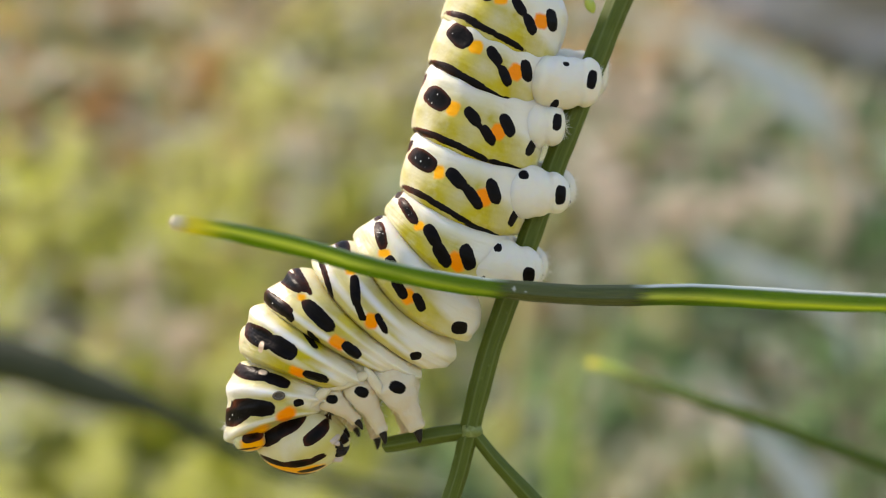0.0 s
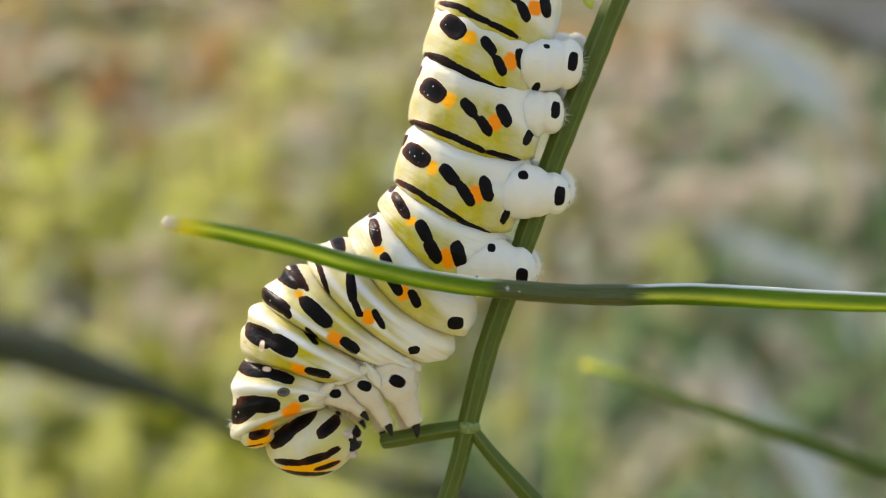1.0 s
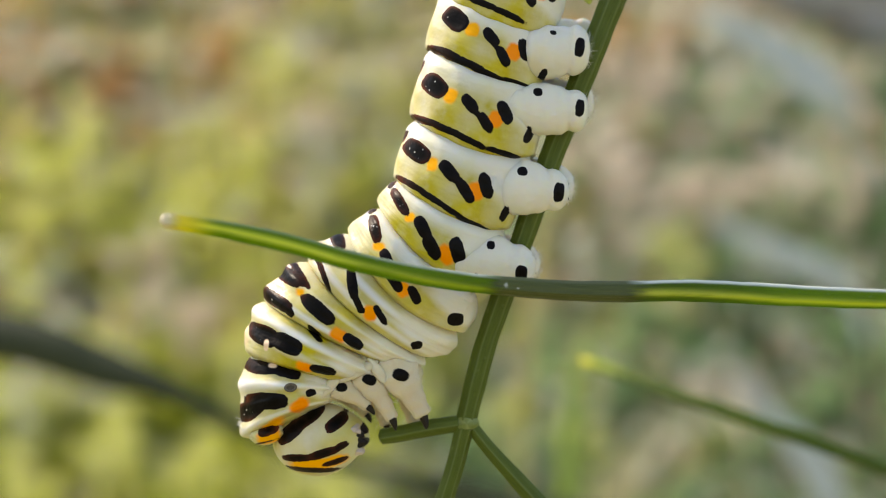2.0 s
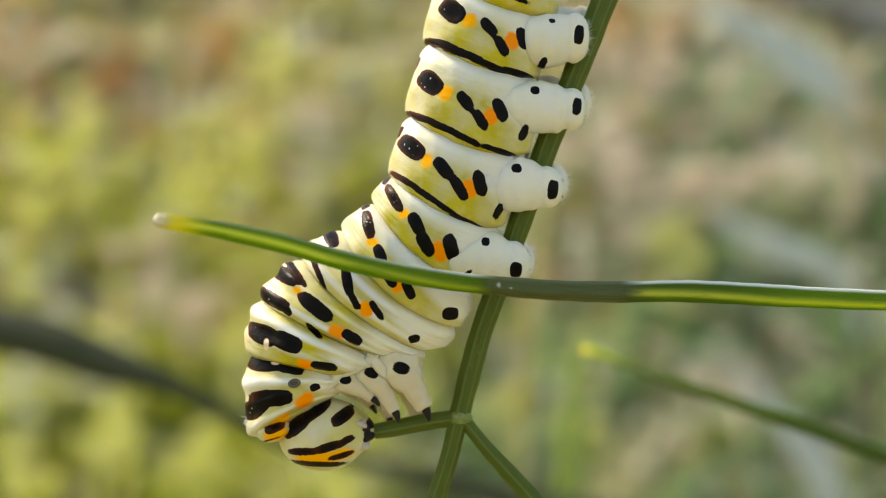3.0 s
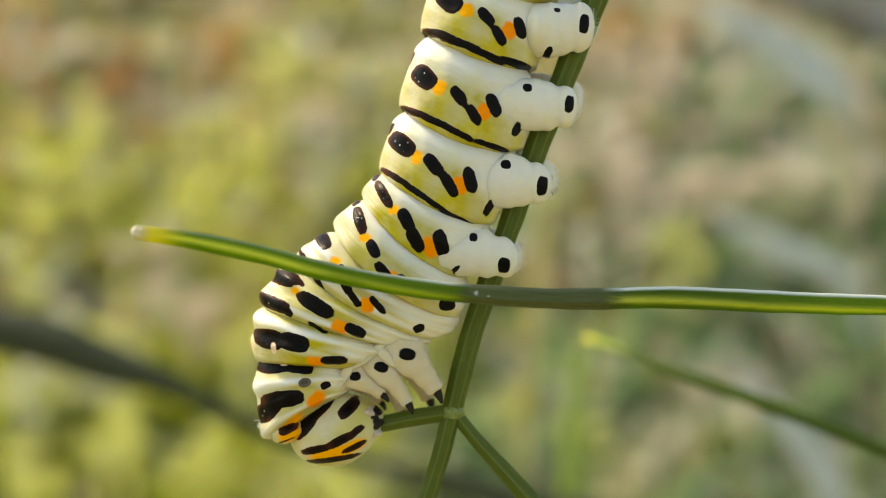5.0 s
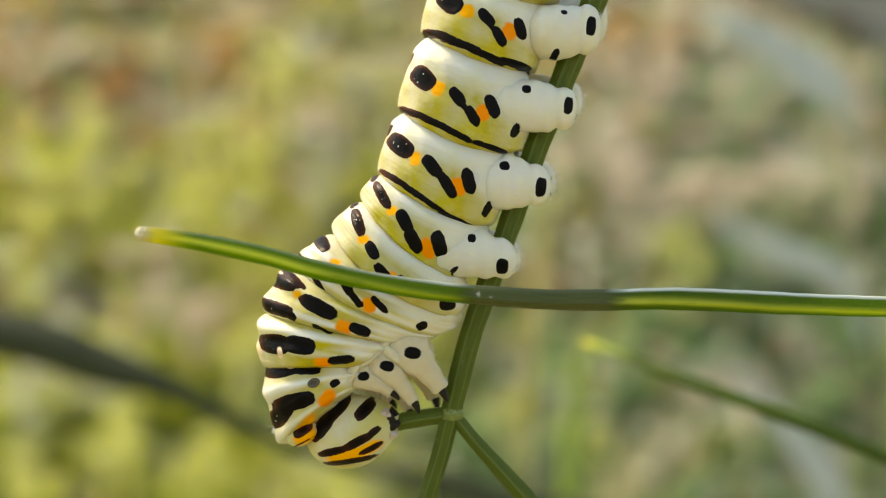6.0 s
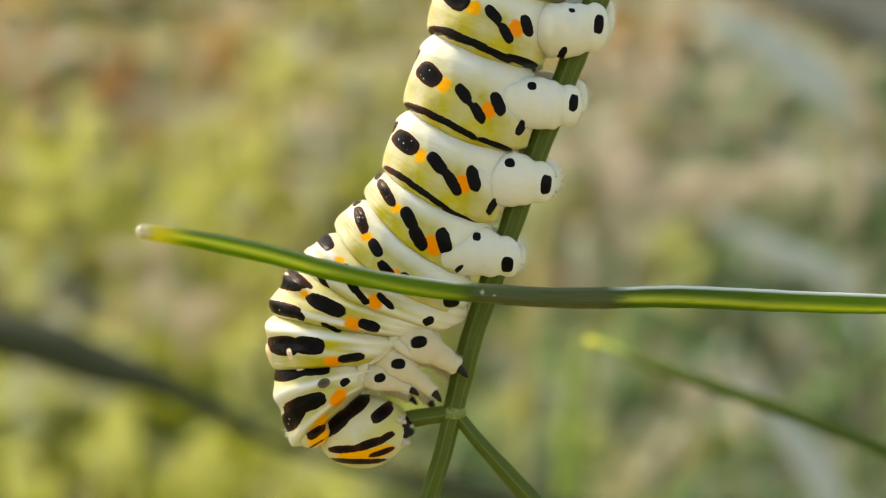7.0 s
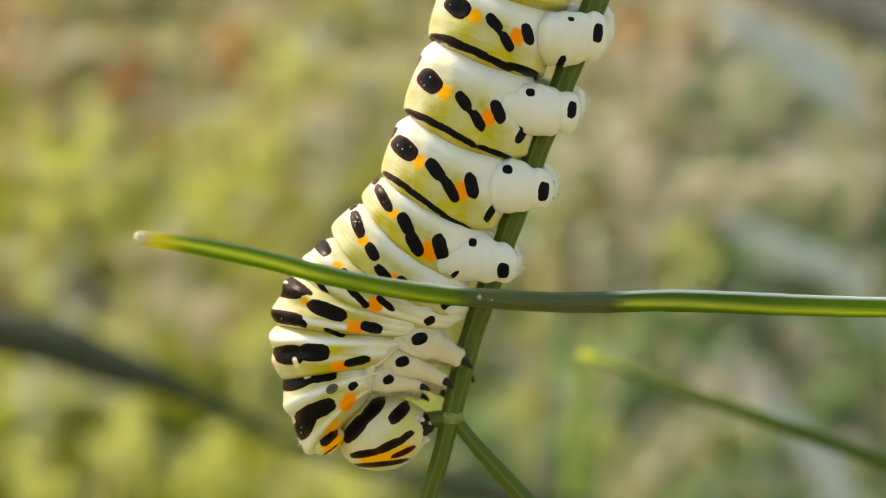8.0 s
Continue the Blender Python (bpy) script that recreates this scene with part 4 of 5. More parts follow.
ring_h = body_segment({'yellow': 0.9, 'wrap': 0.13, 'fold': 1, 'ridges': ((0.25, 0.03, 0.12), (0.8, 0.045, 0.13))}, quad=[(-4.02, 4.91), (7.27, -2.84), (-7.03, 1.24), (3.78, -3.31)], sag=(0.84, 0.05), depth=4.50,
    black=[(-3.78, 3.69, 1.68, 0.31, 52), (-4.35, 3.01, 1.01, 0.62, 15), (-3.34, 2.72, 0.52, 0.24, -5), (-1.94, 0.87, 1.7, 0.68, 36), (-5.23, 1.16, 1.29, 0.62, 22), (-4.31, 0.61, 0.62, 0.38, 48), (-2.11, -0.85, 0.75, 0.24, 38), (1.0, -1.43, 0.89, 0.49, 32)],
    amber=[(-3.51, 2.09, 0.4, 0.31, 0), (-0.14, -0.98, 0.75, 0.52, 25)],
    pale=[(-4.94, 3.04, 0.5, 0.78, 10)], dots=[],
    row=[(0, -9.14, -4.95, 7.9), (0.5, -9.22, -4.75, 7.1), (1, -9.10, -4.82, 6.4), (1.5, -8.95, -4.85, 5.5), (3, -8.39, -5.02, 1.7), (3.5, -8.15, -5.10, -0.0), (4, -7.75, -5.34, -2.4), (4.5, -7.67, -5.20, -3.9), (6, -7.31, -4.94, -9.1), (6.5, -6.93, -4.94, -11.4), (7, -6.86, -4.78, -12.7), (7.5, -7.11, -4.42, -13.4), (8, -6.53, -4.65, -17.0)])
ring_i = body_segment({'yellow': 1.0, 'wrap': 0.15, 'fold': 1, 'ridges': ((0.22, 0.055, 0.15), (0.66, 0.035, 0.17))}, quad=[(-4.49, 3.8), (6.33, -0.75), (-5.37, -0.75), (3.54, -2.29)], sag=(0.05, -0.37), depth=4.50,
    black=[(-2.5, 3.61, 1.28, 0.62, 22), (-1.62, 3.01, 0.52, 0.33, 50), (0.54, 1.62, 1.02, 0.21, 38), (-3.31, 0.96, 1.09, 0.9, 10), (-1.4, 0.63, 1.32, 0.8, 18), (1.62, -1.07, 1.04, 0.42, 6)],
    amber=[(0.14, -1.0, 0.71, 0.42, 12)],
    pale=[(-4.64, 0.6, 0.27, 0.77, 0)], dots=[(-3.09, 0.27, 0.22, 0.45, 0)],
    row=[(0, -12.50, -7.20, 12.1), (0.5, -12.45, -7.12, 10.4), (1, -12.21, -7.19, 9.0), (1.5, -11.95, -7.27, 7.7), (3, -11.16, -7.56, 4.2), (3.5, -10.69, -7.65, -0.0), (4, -10.26, -7.99, -1.5), (4.5, -10.06, -7.87, -3.1), (6, -9.33, -7.77, -9.7), (6.5, -8.90, -7.90, -11.8), (7, -8.78, -7.81, -12.9), (7.5, -8.95, -7.48, -13.8), (8, -8.15, -7.85, -17.6)])
ring_j = body_segment({'yellow': 0.8, 'wrap': 0.17, 'fold': 1, 'cap': 0.55, 'ridges': ((0.36, 0.075, 0.11), (0.7, 0.01, 0.12), (0.95, 0.06, 0.09))}, quad=[(-4.17, 2.87), (4.75, 1.33), (-3.84, -3.82), (3.26, -0.38)], sag=(-0.37, -0.84), depth=3.83,
    black=[(-2.19, 2.25, 1.43, 0.57, -4), (-0.34, 2.12, 1.33, 0.47, 10), (1.85, 0.64, 0.4, 0.33, -20), (-1.54, -0.28, 1.71, 0.76, -6), (-2.58, -0.95, 1.53, 0.76, -48)],
    amber=[(1.03, -0.44, 0.85, 0.54, -42), (-1.2, -2.3, 1.25, 0.34, -40)],
    pale=[], dots=[(-1.38, 2.51, 0.34, 0.18, 0)],
    row=[(0, -14.47, -11.02, 9.2), (0.5, -14.22, -10.98, 8.3), (1, -13.88, -10.97, 7.3), (1.5, -13.53, -10.98, 6.2), (3, -12.27, -11.08, 1.2), (3.5, -11.71, -11.27, -0.0), (4, -11.27, -11.59, -2.4), (4.5, -10.96, -11.56, -2.2), (6, -9.84, -11.39, -9.5), (6.5, -9.18, -11.56, -13.3), (7, -9.17, -11.52, -13.4), (7.5, -9.29, -11.17, -14.8), (8, -8.22, -11.59, -18.5)])


def lathe_leg(name, profile, spots, depth, yellow=0.0, crease=0.02, sink=0.0, material=FOOT):
    """A soft leg along its own x axis: profile is (x, centre z, half width) in mm; depth gives its thickness over its width along x."""
    rows, cols = 60, 64
    p = catmull([(a, b, c) for a, b, c in profile], rows)
    th = np.linspace(0, 2 * math.pi, cols, endpoint=False)[None, :]
    wr = 1 + crease * np.sin(p[:, 0:1] * 5.0 + 2) + 0.012 * np.sin(4 * th + p[:, 0:1] * 3)
    r = np.maximum(p[:, 2:3], 0.01) * wr
    x = p[:, 0:1] + 0 * th
    z = p[:, 1:2] + r * np.cos(th)
    share = np.linspace(0, 1, rows)[:, None]
    y = -np.interp(x[:, :1], *depth) * r * np.sin(th)
    sd = spot_distance(x, z, spots)
    ye = yellow * np.clip((x - p[0, 0]) / (p[-1, 0] - p[0, 0]) + 0.15, 0, 1)
    y = y + sink * np.clip(1 - share / 0.42, 0, 1) ** 1.6
    attrs = {"black": sd.ravel() * MM, "yellow": ye.ravel()}
    if material is SKIN:
        flank = np.clip(0.45 - 0.75 * np.cos(th), 0, 1)
        ye = np.clip(1.25 - (x - p[0, 0]) / 3.4, 0, 1) * flank * 0.8
        none, far_off = np.zeros(x.size), np.full(x.size, 0.005)
        attrs = {"black": sd.ravel() * MM, "yellow": ye.ravel(), "belly": np.full(x.size, 0.75), "amber": far_off, "pale": far_off, "dots": far_off, "brown": none,
                 "ring": (share + 0 * th).ravel(), "turn": (th + 0 * share).ravel(), "serial": none + 1.3}
    me = mesh_from(name, np.stack([x, y, z], -1).reshape(-1, 3) * MM, grid_faces(rows, cols), attrs)
    ob = part(name, me, material, caterpillar)
    return ob


def bristles(name, spots, parent, seed, length=0.65, radius=0.017, spread=0.6, material=HAIR):
    """Short fine hairs: from points (x, y, z) mm outwards along a direction."""
    rng = random.Random(seed)
    verts, faces = [], []
    for (px, py, pz, dx, dy, dz) in spots:
        d = (Vector((dx, dy, dz)) + Vector((rng.uniform(-1, 1), rng.uniform(-1, 1), rng.uniform(-1, 1))) * spread).normalized()
        a = d.orthogonal().normalized()
        b = d.cross(a)
        l = length * rng.uniform(0.5, 1.2)
        k = len(verts)
        base = Vector((px, py, pz))
        for q in range(3):
            t = 2 * math.pi * q / 3
            verts.append((base + (a * math.cos(t) + b * math.sin(t)) * radius) * MM)
        verts.append((base + d * l) * MM)
        faces.extend([(k, k + 1, k + 3), (k + 1, k + 2, k + 3), (k + 2, k, k + 3)])
    me = mesh_from(name, verts, faces)
    ob = part(name, me, material, parent)
    ob["kind"] = "stuff"
    return ob


def proleg(profile, spot, row, far=False, seed=1, edge=-2.2):
    """A soft foot; edge is where the flank of its ring ends along the foot's own axis."""
    z = profile[0][1]
    profile = [(edge - 4.9, z, 1.0), (edge - 4.0, z, 1.9), (edge - 2.9, z, 2.2), (edge - 1.8, z, 2.16)] + [q for q in profile if q[0] > edge - 0.9]
    deep = ([edge + d for d in (-4.9, -3.8, -2.8, -2.3, -1.8, -0.8, 0.2, 3.0)], (1.12, 1.10, 1.0, 0.93, 0.86, 0.76, 0.74, 0.76))
    ob = lathe_leg("proleg", profile, [] if far else spot, deep, material=SKIN)
    keyed(ob, row, 2.4 if far else -2.0)
    rng = random.Random(seed)
    tip = profile[-2]
    hairs = []
    for _ in range(70):
        a = rng.uniform(-1.9, 1.9)
        hairs.append((tip[0] - 0.15 + 0.25 * math.cos(a), rng.uniform(-0.8, 0.8), tip[1] + tip[2] * math.sin(a), math.cos(a), rng.uniform(-0.5, 0.5), math.sin(a) * 0.9))
    bristles("bristles", hairs, ob, seed)
    hooks = [(tip[0] - 0.1 + 0.25 * math.cos(a), 0.5 + rng.uniform(-0.6, 0.9), tip[1] + tip[2] * 0.98 * math.sin(a), math.cos(a), 0.4, math.sin(a)) for a in (rng.choice((-1, 1)) * rng.uniform(0.7, 1.5) for _ in range(16))]
    bristles("crochets", hooks, ob, seed + 50, 0.24, 0.045, 0.5, CLAW)["label"] = "tiny dark gripping hooks"
    return ob


def skin_fold(ring, place, size, turn):
    """A soft white flap of skin over a leg root."""
    rows, cols = 20, 28
    verts = []
    for i in range(rows):
        ph = math.pi * i / (rows - 1)
        for j in range(cols):
            t = 2 * math.pi * j / cols
            k = 1 + 0.06 * math.sin(3 * t + 2 * ph)
            v = Vector((size[0] * math.cos(ph) * (1 - 0.15 * math.cos(ph)), size[1] * math.sin(ph) * math.sin(t) * k, size[2] * math.sin(ph) * math.cos(t) * k))
            verts.append(tuple(v * MM))
    me = mesh_from("skin_fold", verts, grid_faces(rows, cols), {"black": [0.005] * len(verts), "yellow": [0.0] * len(verts)})
    ob = part("skin_fold", me, FOOT, ring)
    ob.matrix_local = pose(place[0] * MM, place[1] * MM, place[2] * MM, 0, turn, 0)
    return ob


skin_fold(ring_j, (3.29, -2.85, 1.28), (1.5, 0.45, 0.42), -50)
skin_fold(ring_i, (4.69, -2.85, -0.73), (1.6, 0.45, 0.42), -35)
skin_fold(ring_i, (3.79, -2.85, -1.40), (1.2, 0.4, 0.32), -25)
skin_fold(ring_h, (3.13, -2.85, -3.82), (1.3, 0.45, 0.45), 50)


def collar_lobe(ring, place, turn):
    """The amber front lobe of the collar, with a dark mark on it."""
    rows, cols = 36, 48
    ph = np.linspace(0.001, math.pi - 0.001, rows)[:, None]
    th = np.linspace(0, 2 * math.pi, cols, endpoint=False)[None, :]
    k = 1 + 0.04 * np.sin(3 * th + 2 * ph)
    x, y, z = 1.35 * np.cos(ph) * k, -1.2 * np.sin(ph) * np.sin(th) * k, 0.95 * np.sin(ph) * np.cos(th) * k
    sd = spot_distance(x, z, [(0.3, 0.3, 0.85, 0.42, -6), (-0.3, -0.62, 1.2, 0.08, -4)])
    full = np.full(x.shape, 5.0) * MM
    amber = spot_distance(x, z, [(0.25, -0.25, 1.0, 0.62, 0)])
    me = mesh_from("collar_lobe", np.stack([x, y, z], -1).reshape(-1, 3) * MM, grid_faces(rows, cols),
                   {"black": sd.ravel() * MM, "amber": amber.ravel() * MM, "pale": full.ravel(), "yellow": 0 * full.ravel() + 0.6, "belly": 0 * full.ravel(), "brown": 0 * full.ravel() + 1.0,
                    "dots": full.ravel(), "ring": (ph * 0.3 + 0 * th).ravel(), "turn": (th + 0 * ph).ravel(), "serial": 0 * full.ravel()})
    ob = part("collar_lobe", me, SKIN, ring, "amber collar lobe with a black mark")
    ob.matrix_local = pose(place[0] * MM, place[1] * MM, place[2] * MM, 0, turn, 0)
    return ob


collar_lobe(ring_j, (-1.62, -1.6, -3.11), -16)


def neck_fuzz():
    rng = random.Random(8)
    out = []
    for _ in range(190):
        u = rng.random()
        out.append((-3.95 + 2.1 * u + rng.uniform(-0.15, 0.25), rng.uniform(-2.0, 1.0), -2.5 - 1.35 * u + rng.uniform(-0.15, 0.3), -0.9 + 0.4 * u, -0.3, -0.3 - 0.6 * u))
    return bristles("bristles", out, ring_j, 81, 0.55, 0.036, 0.6)


neck_fuzz()


def spiracle(ring, place):
    """The oval breathing pore with its raised rim."""
    verts = []
    rows, cols = 16, 28
    for i in range(rows):
        a = 2 * math.pi * i / rows
        for j in range(cols):
            t = 2 * math.pi * j / cols
            verts.append(((0.42 + 0.10 * math.cos(a)) * math.cos(t) * MM, 0.10 * math.sin(a) * MM, (0.27 + 0.10 * math.cos(a)) * math.sin(t) * MM))
    faces = [(i * cols + j, i * cols + (j + 1) % cols, ((i + 1) % rows) * cols + (j + 1) % cols, ((i + 1) % rows) * cols + j) for i in range(rows) for j in range(cols)]
    for j in range(cols):
        t = 2 * math.pi * j / cols
        verts.append((0.40 * math.cos(t) * MM, -0.02 * MM, 0.25 * math.sin(t) * MM))
    faces.append(tuple(range(rows * cols, rows * cols + cols)))
    ob = part("spiracle", mesh_from("spiracle", verts, faces), PORE, ring, "dark oval breathing pore")
    ob.matrix_local = pose(place[0] * MM, place[1] * MM, place[2] * MM, 0, -12, 0)
    return ob


spiracle(ring_j, (0.29, -4.36, 1.00))
for ring, seed in ((ring_f, 61), (ring_g, 62)):
    rng = random.Random(seed)
    bristles("bristles", [(rng.uniform(3.2, 4.6), rng.uniform(-3.2, -1.0), rng.uniform(-3.6, -1.4), 0.8, -0.2, -0.6) for _ in range(90)], ring, seed, 0.75, 0.015, 0.6)


def true_leg(profile, size, row, y):
    """A jointed leg, its origin at the black mark and its claw along x."""
    profile = [(a, b, c * (1.34 if size > 0.9 else 1.18) * (1.0 if a < 1.2 * size else 0.92)) for a, b, c in profile]
    ob = lathe_leg("leg", profile, [(0.0, 0.0, 0.68 * size, 0.48 * size, -45)] if y < 0 else [], ((-3, 3), (0.6, 0.85)), yellow=0.8, crease=0.045, sink=1.2 if y < 0 else -1.2)
    keyed(ob, row, y)
    end = profile[-1][0]
    for k, off in enumerate((-0.16, 0.16)):
        verts = []
        rows, cols = 14, 14
        for i in range(rows):
            u = i / (rows - 1)
            for j in range(cols):
                t = 2 * math.pi * j / cols
                r = 0.40 * size * (1 - u) ** 0.5 + 0.01
                verts.append(((end - 0.22 + u * 1.2 * size) * MM, (off + r * math.sin(t)) * MM, (-0.25 * u * u * size + r * math.cos(t)) * MM))
        part("claw", mesh_from("claw", verts, grid_faces(rows, cols)), CLAW, ob, "black pointed claw")
    rng = random.Random(int(size * 100))
    hairs = []
    for _ in range(40):
        q = rng.choice(profile[1:-2])
        sgn = rng.choice((-1, 1))
        hairs.append((q[0] + rng.uniform(-0.3, 0.3), rng.uniform(-0.3, 0.3), q[1] + sgn * q[2] * 0.97, 0.5, 0, sgn))
    bristles("bristles", hairs, ob, 5, 0.5)
    return ob


proleg([(-5.04, -0.27, 1.26), (-4.14, -0.27, 2.07), (-2.70, -0.32, 2.07), (-1.35, -0.18, 2.12), (-0.86, -0.09, 1.94), (-0.36, -0.05, 2.03), (0.45, 0.00, 1.71), (0.81, 0.00, 1.08), (0.99, 0.00, 0.09)], [(0, 0, 0.41, 0.81, 8), (-2.15, 1.08, 0.27, 0.20, 0), (-2.86, -2.31, 0.54, 0.29, -60)], [(0, 10.74, 14.99, 4.2), (0.5, 9.28, 16.01, 3.4), (1, 9.40, 16.16, 2.9), (1.5, 9.68, 16.54, 2.6), (3, 10.53, 17.49, 0.4), (3.5, 10.53, 17.71, -0.0), (4, 10.44, 17.70, 0.0), (4.5, 10.97, 17.93, 0.1), (6, 12.21, 17.89, 0.2), (6.5, 12.40, 17.89, 0.3), (7, 12.63, 17.94, 0.3), (7.5, 12.67, 17.80, 1.0), (8, 12.76, 17.60, 0.7)], seed=1, edge=-0.3)
proleg([(-5.04, -0.27, 1.26), (-4.14, -0.27, 2.07), (-2.70, -0.32, 2.07), (-1.35, -0.18, 2.12), (-0.86, -0.09, 1.94), (-0.36, -0.05, 2.03), (0.45, 0.00, 1.71), (0.81, 0.00, 1.08), (0.99, 0.00, 0.09)], [(0, 0, 0.41, 0.81, 8), (-2.15, 1.08, 0.27, 0.20, 0), (-2.86, -2.31, 0.54, 0.29, -60)], [(0, 11.92, 16.38, 4.2), (0.5, 10.36, 17.39, 3.4), (1, 10.43, 17.53, 2.9), (1.5, 10.70, 17.94, 2.6), (3, 11.55, 18.95, 0.4), (3.5, 11.53, 19.20, -0.0), (4, 11.39, 19.22, 0.0), (4.5, 11.95, 19.45, 0.1), (6, 13.27, 19.42, 0.2), (6.5, 13.51, 19.43, 0.3), (7, 13.75, 19.49, 0.3), (7.5, 13.79, 19.31, 1.0), (8, 13.82, 19.09, 0.7)], far=True, seed=11, edge=-0.3)
proleg([(-5.04, 0.09, 1.26), (-4.14, 0.09, 2.07), (-2.79, 0.09, 2.12), (-1.53, -0.05, 1.94), (-0.90, -0.05, 1.67), (-0.36, -0.09, 1.71), (0.36, -0.09, 1.44), (0.68, -0.05, 0.86), (0.81, 0.00, 0.09)], [(0, 0, 0.38, 0.74, 8), (-3.36, 1.25, 0.38, 0.36, 0), (-4.31, -2.12, 0.77, 0.32, -60)], [(0, 7.97, 11.60, -0.3), (0.5, 7.83, 12.36, -1.2), (1, 8.03, 12.31, -1.2), (1.5, 9.34, 12.22, -0.7), (3, 10.39, 11.81, -0.0), (3.5, 10.33, 11.63, -0.0), (4, 10.51, 11.41, 0.1), (4.5, 10.41, 11.50, 0.3), (6, 10.42, 11.58, 0.5), (6.5, 10.48, 11.58, 0.9), (7, 10.64, 11.70, 1.1), (7.5, 10.61, 11.64, 1.8), (8, 10.71, 11.52, 1.7)], seed=2)
proleg([(-5.04, 0.09, 1.26), (-4.14, 0.09, 2.07), (-2.79, 0.09, 2.12), (-1.53, -0.05, 1.94), (-0.90, -0.05, 1.67), (-0.36, -0.09, 1.71), (0.36, -0.09, 1.44), (0.68, -0.05, 0.86), (0.81, 0.00, 0.09)], [(0, 0, 0.38, 0.74, 8), (-3.36, 1.25, 0.38, 0.36, 0), (-4.31, -2.12, 0.77, 0.32, -60)], [(0, 8.97, 12.76, -0.3), (0.5, 8.81, 13.49, -1.2), (1, 8.96, 13.43, -1.2), (1.5, 10.33, 13.33, -0.7), (3, 11.41, 12.88, -0.0), (3.5, 11.31, 12.70, -0.0), (4, 11.47, 12.49, 0.1), (4.5, 11.36, 12.59, 0.3), (6, 11.36, 12.69, 0.5), (6.5, 11.45, 12.70, 0.9), (7, 11.63, 12.82, 1.1), (7.5, 11.59, 12.73, 1.8), (8, 11.63, 12.59, 1.7)], far=True, seed=21)
proleg([(-5.31, 0.54, 1.35), (-4.41, 0.54, 2.25), (-3.06, 0.54, 2.30), (-1.80, 0.45, 2.07), (-0.90, 0.32, 1.71), (-0.36, 0.27, 1.71), (0.36, 0.18, 1.40), (0.77, 0.18, 0.81), (0.90, 0.14, 0.09)], [(0, 0, 0.45, 0.81, 8), (-2.91, 1.70, 0.41, 0.38, 0), (-4.40, -1.72, 0.72, 0.29, -60)], [(0, 8.23, 5.76, -2.1), (0.5, 8.50, 5.69, -1.4), (1, 8.36, 5.45, -1.0), (1.5, 8.37, 5.43, -0.9), (3, 8.47, 5.18, -0.0), (3.5, 8.41, 5.06, -0.0), (4, 8.52, 4.91, -0.1), (4.5, 8.30, 5.00, 0.1), (6, 8.23, 5.08, 0.0), (6.5, 8.36, 5.15, 0.2), (7, 8.44, 5.19, 0.4), (7.5, 8.28, 5.14, 1.0), (8, 8.45, 5.02, 1.0)], seed=3, edge=-2.5)
proleg([(-5.31, 0.54, 1.35), (-4.41, 0.54, 2.25), (-3.06, 0.54, 2.30), (-1.80, 0.45, 2.07), (-0.90, 0.32, 1.71), (-0.36, 0.27, 1.71), (0.36, 0.18, 1.40), (0.77, 0.18, 0.81), (0.90, 0.14, 0.09)], [(0, 0, 0.45, 0.81, 8), (-2.91, 1.70, 0.41, 0.38, 0), (-4.40, -1.72, 0.72, 0.29, -60)], [(0, 9.25, 6.51, -2.1), (0.5, 9.53, 6.38, -1.4), (1, 9.32, 6.10, -1.0), (1.5, 9.30, 6.08, -0.9), (3, 9.36, 5.80, -0.0), (3.5, 9.26, 5.69, -0.0), (4, 9.34, 5.56, -0.1), (4.5, 9.10, 5.65, 0.1), (6, 9.02, 5.75, 0.0), (6.5, 9.19, 5.83, 0.2), (7, 9.29, 5.88, 0.4), (7.5, 9.10, 5.79, 1.0), (8, 9.22, 5.66, 1.0)], far=True, seed=31, edge=-2.5)
proleg([(-4.50, 1.26, 1.26), (-3.60, 1.26, 2.07), (-2.25, 1.17, 2.07), (-1.13, 0.90, 1.89), (-0.45, 0.72, 1.62), (0.18, 0.63, 1.62), (0.63, 0.54, 1.44), (1.08, 0.54, 0.81), (1.26, 0.50, 0.09)], [(0, 0, 0.50, 0.63, 8), (-2.42, 2.24, 0.34, 0.36, 0), (-3.88, -0.31, 0.50, 0.20, -40)], [(0, 5.68, -0.62, -1.5), (0.5, 5.61, -0.68, -0.6), (1, 5.34, -0.91, -0.3), (1.5, 5.35, -1.00, -0.3), (3, 5.53, -1.19, -0.0), (3.5, 5.47, -1.30, -0.0), (4, 5.58, -1.45, -0.7), (4.5, 5.35, -1.36, -0.5), (6, 5.15, -1.21, -0.1), (6.5, 5.34, -1.21, -0.5), (7, 5.36, -1.17, -0.4), (7.5, 5.07, -1.15, 0.5), (8, 5.24, -1.27, -0.0)], seed=4, edge=-1.9)
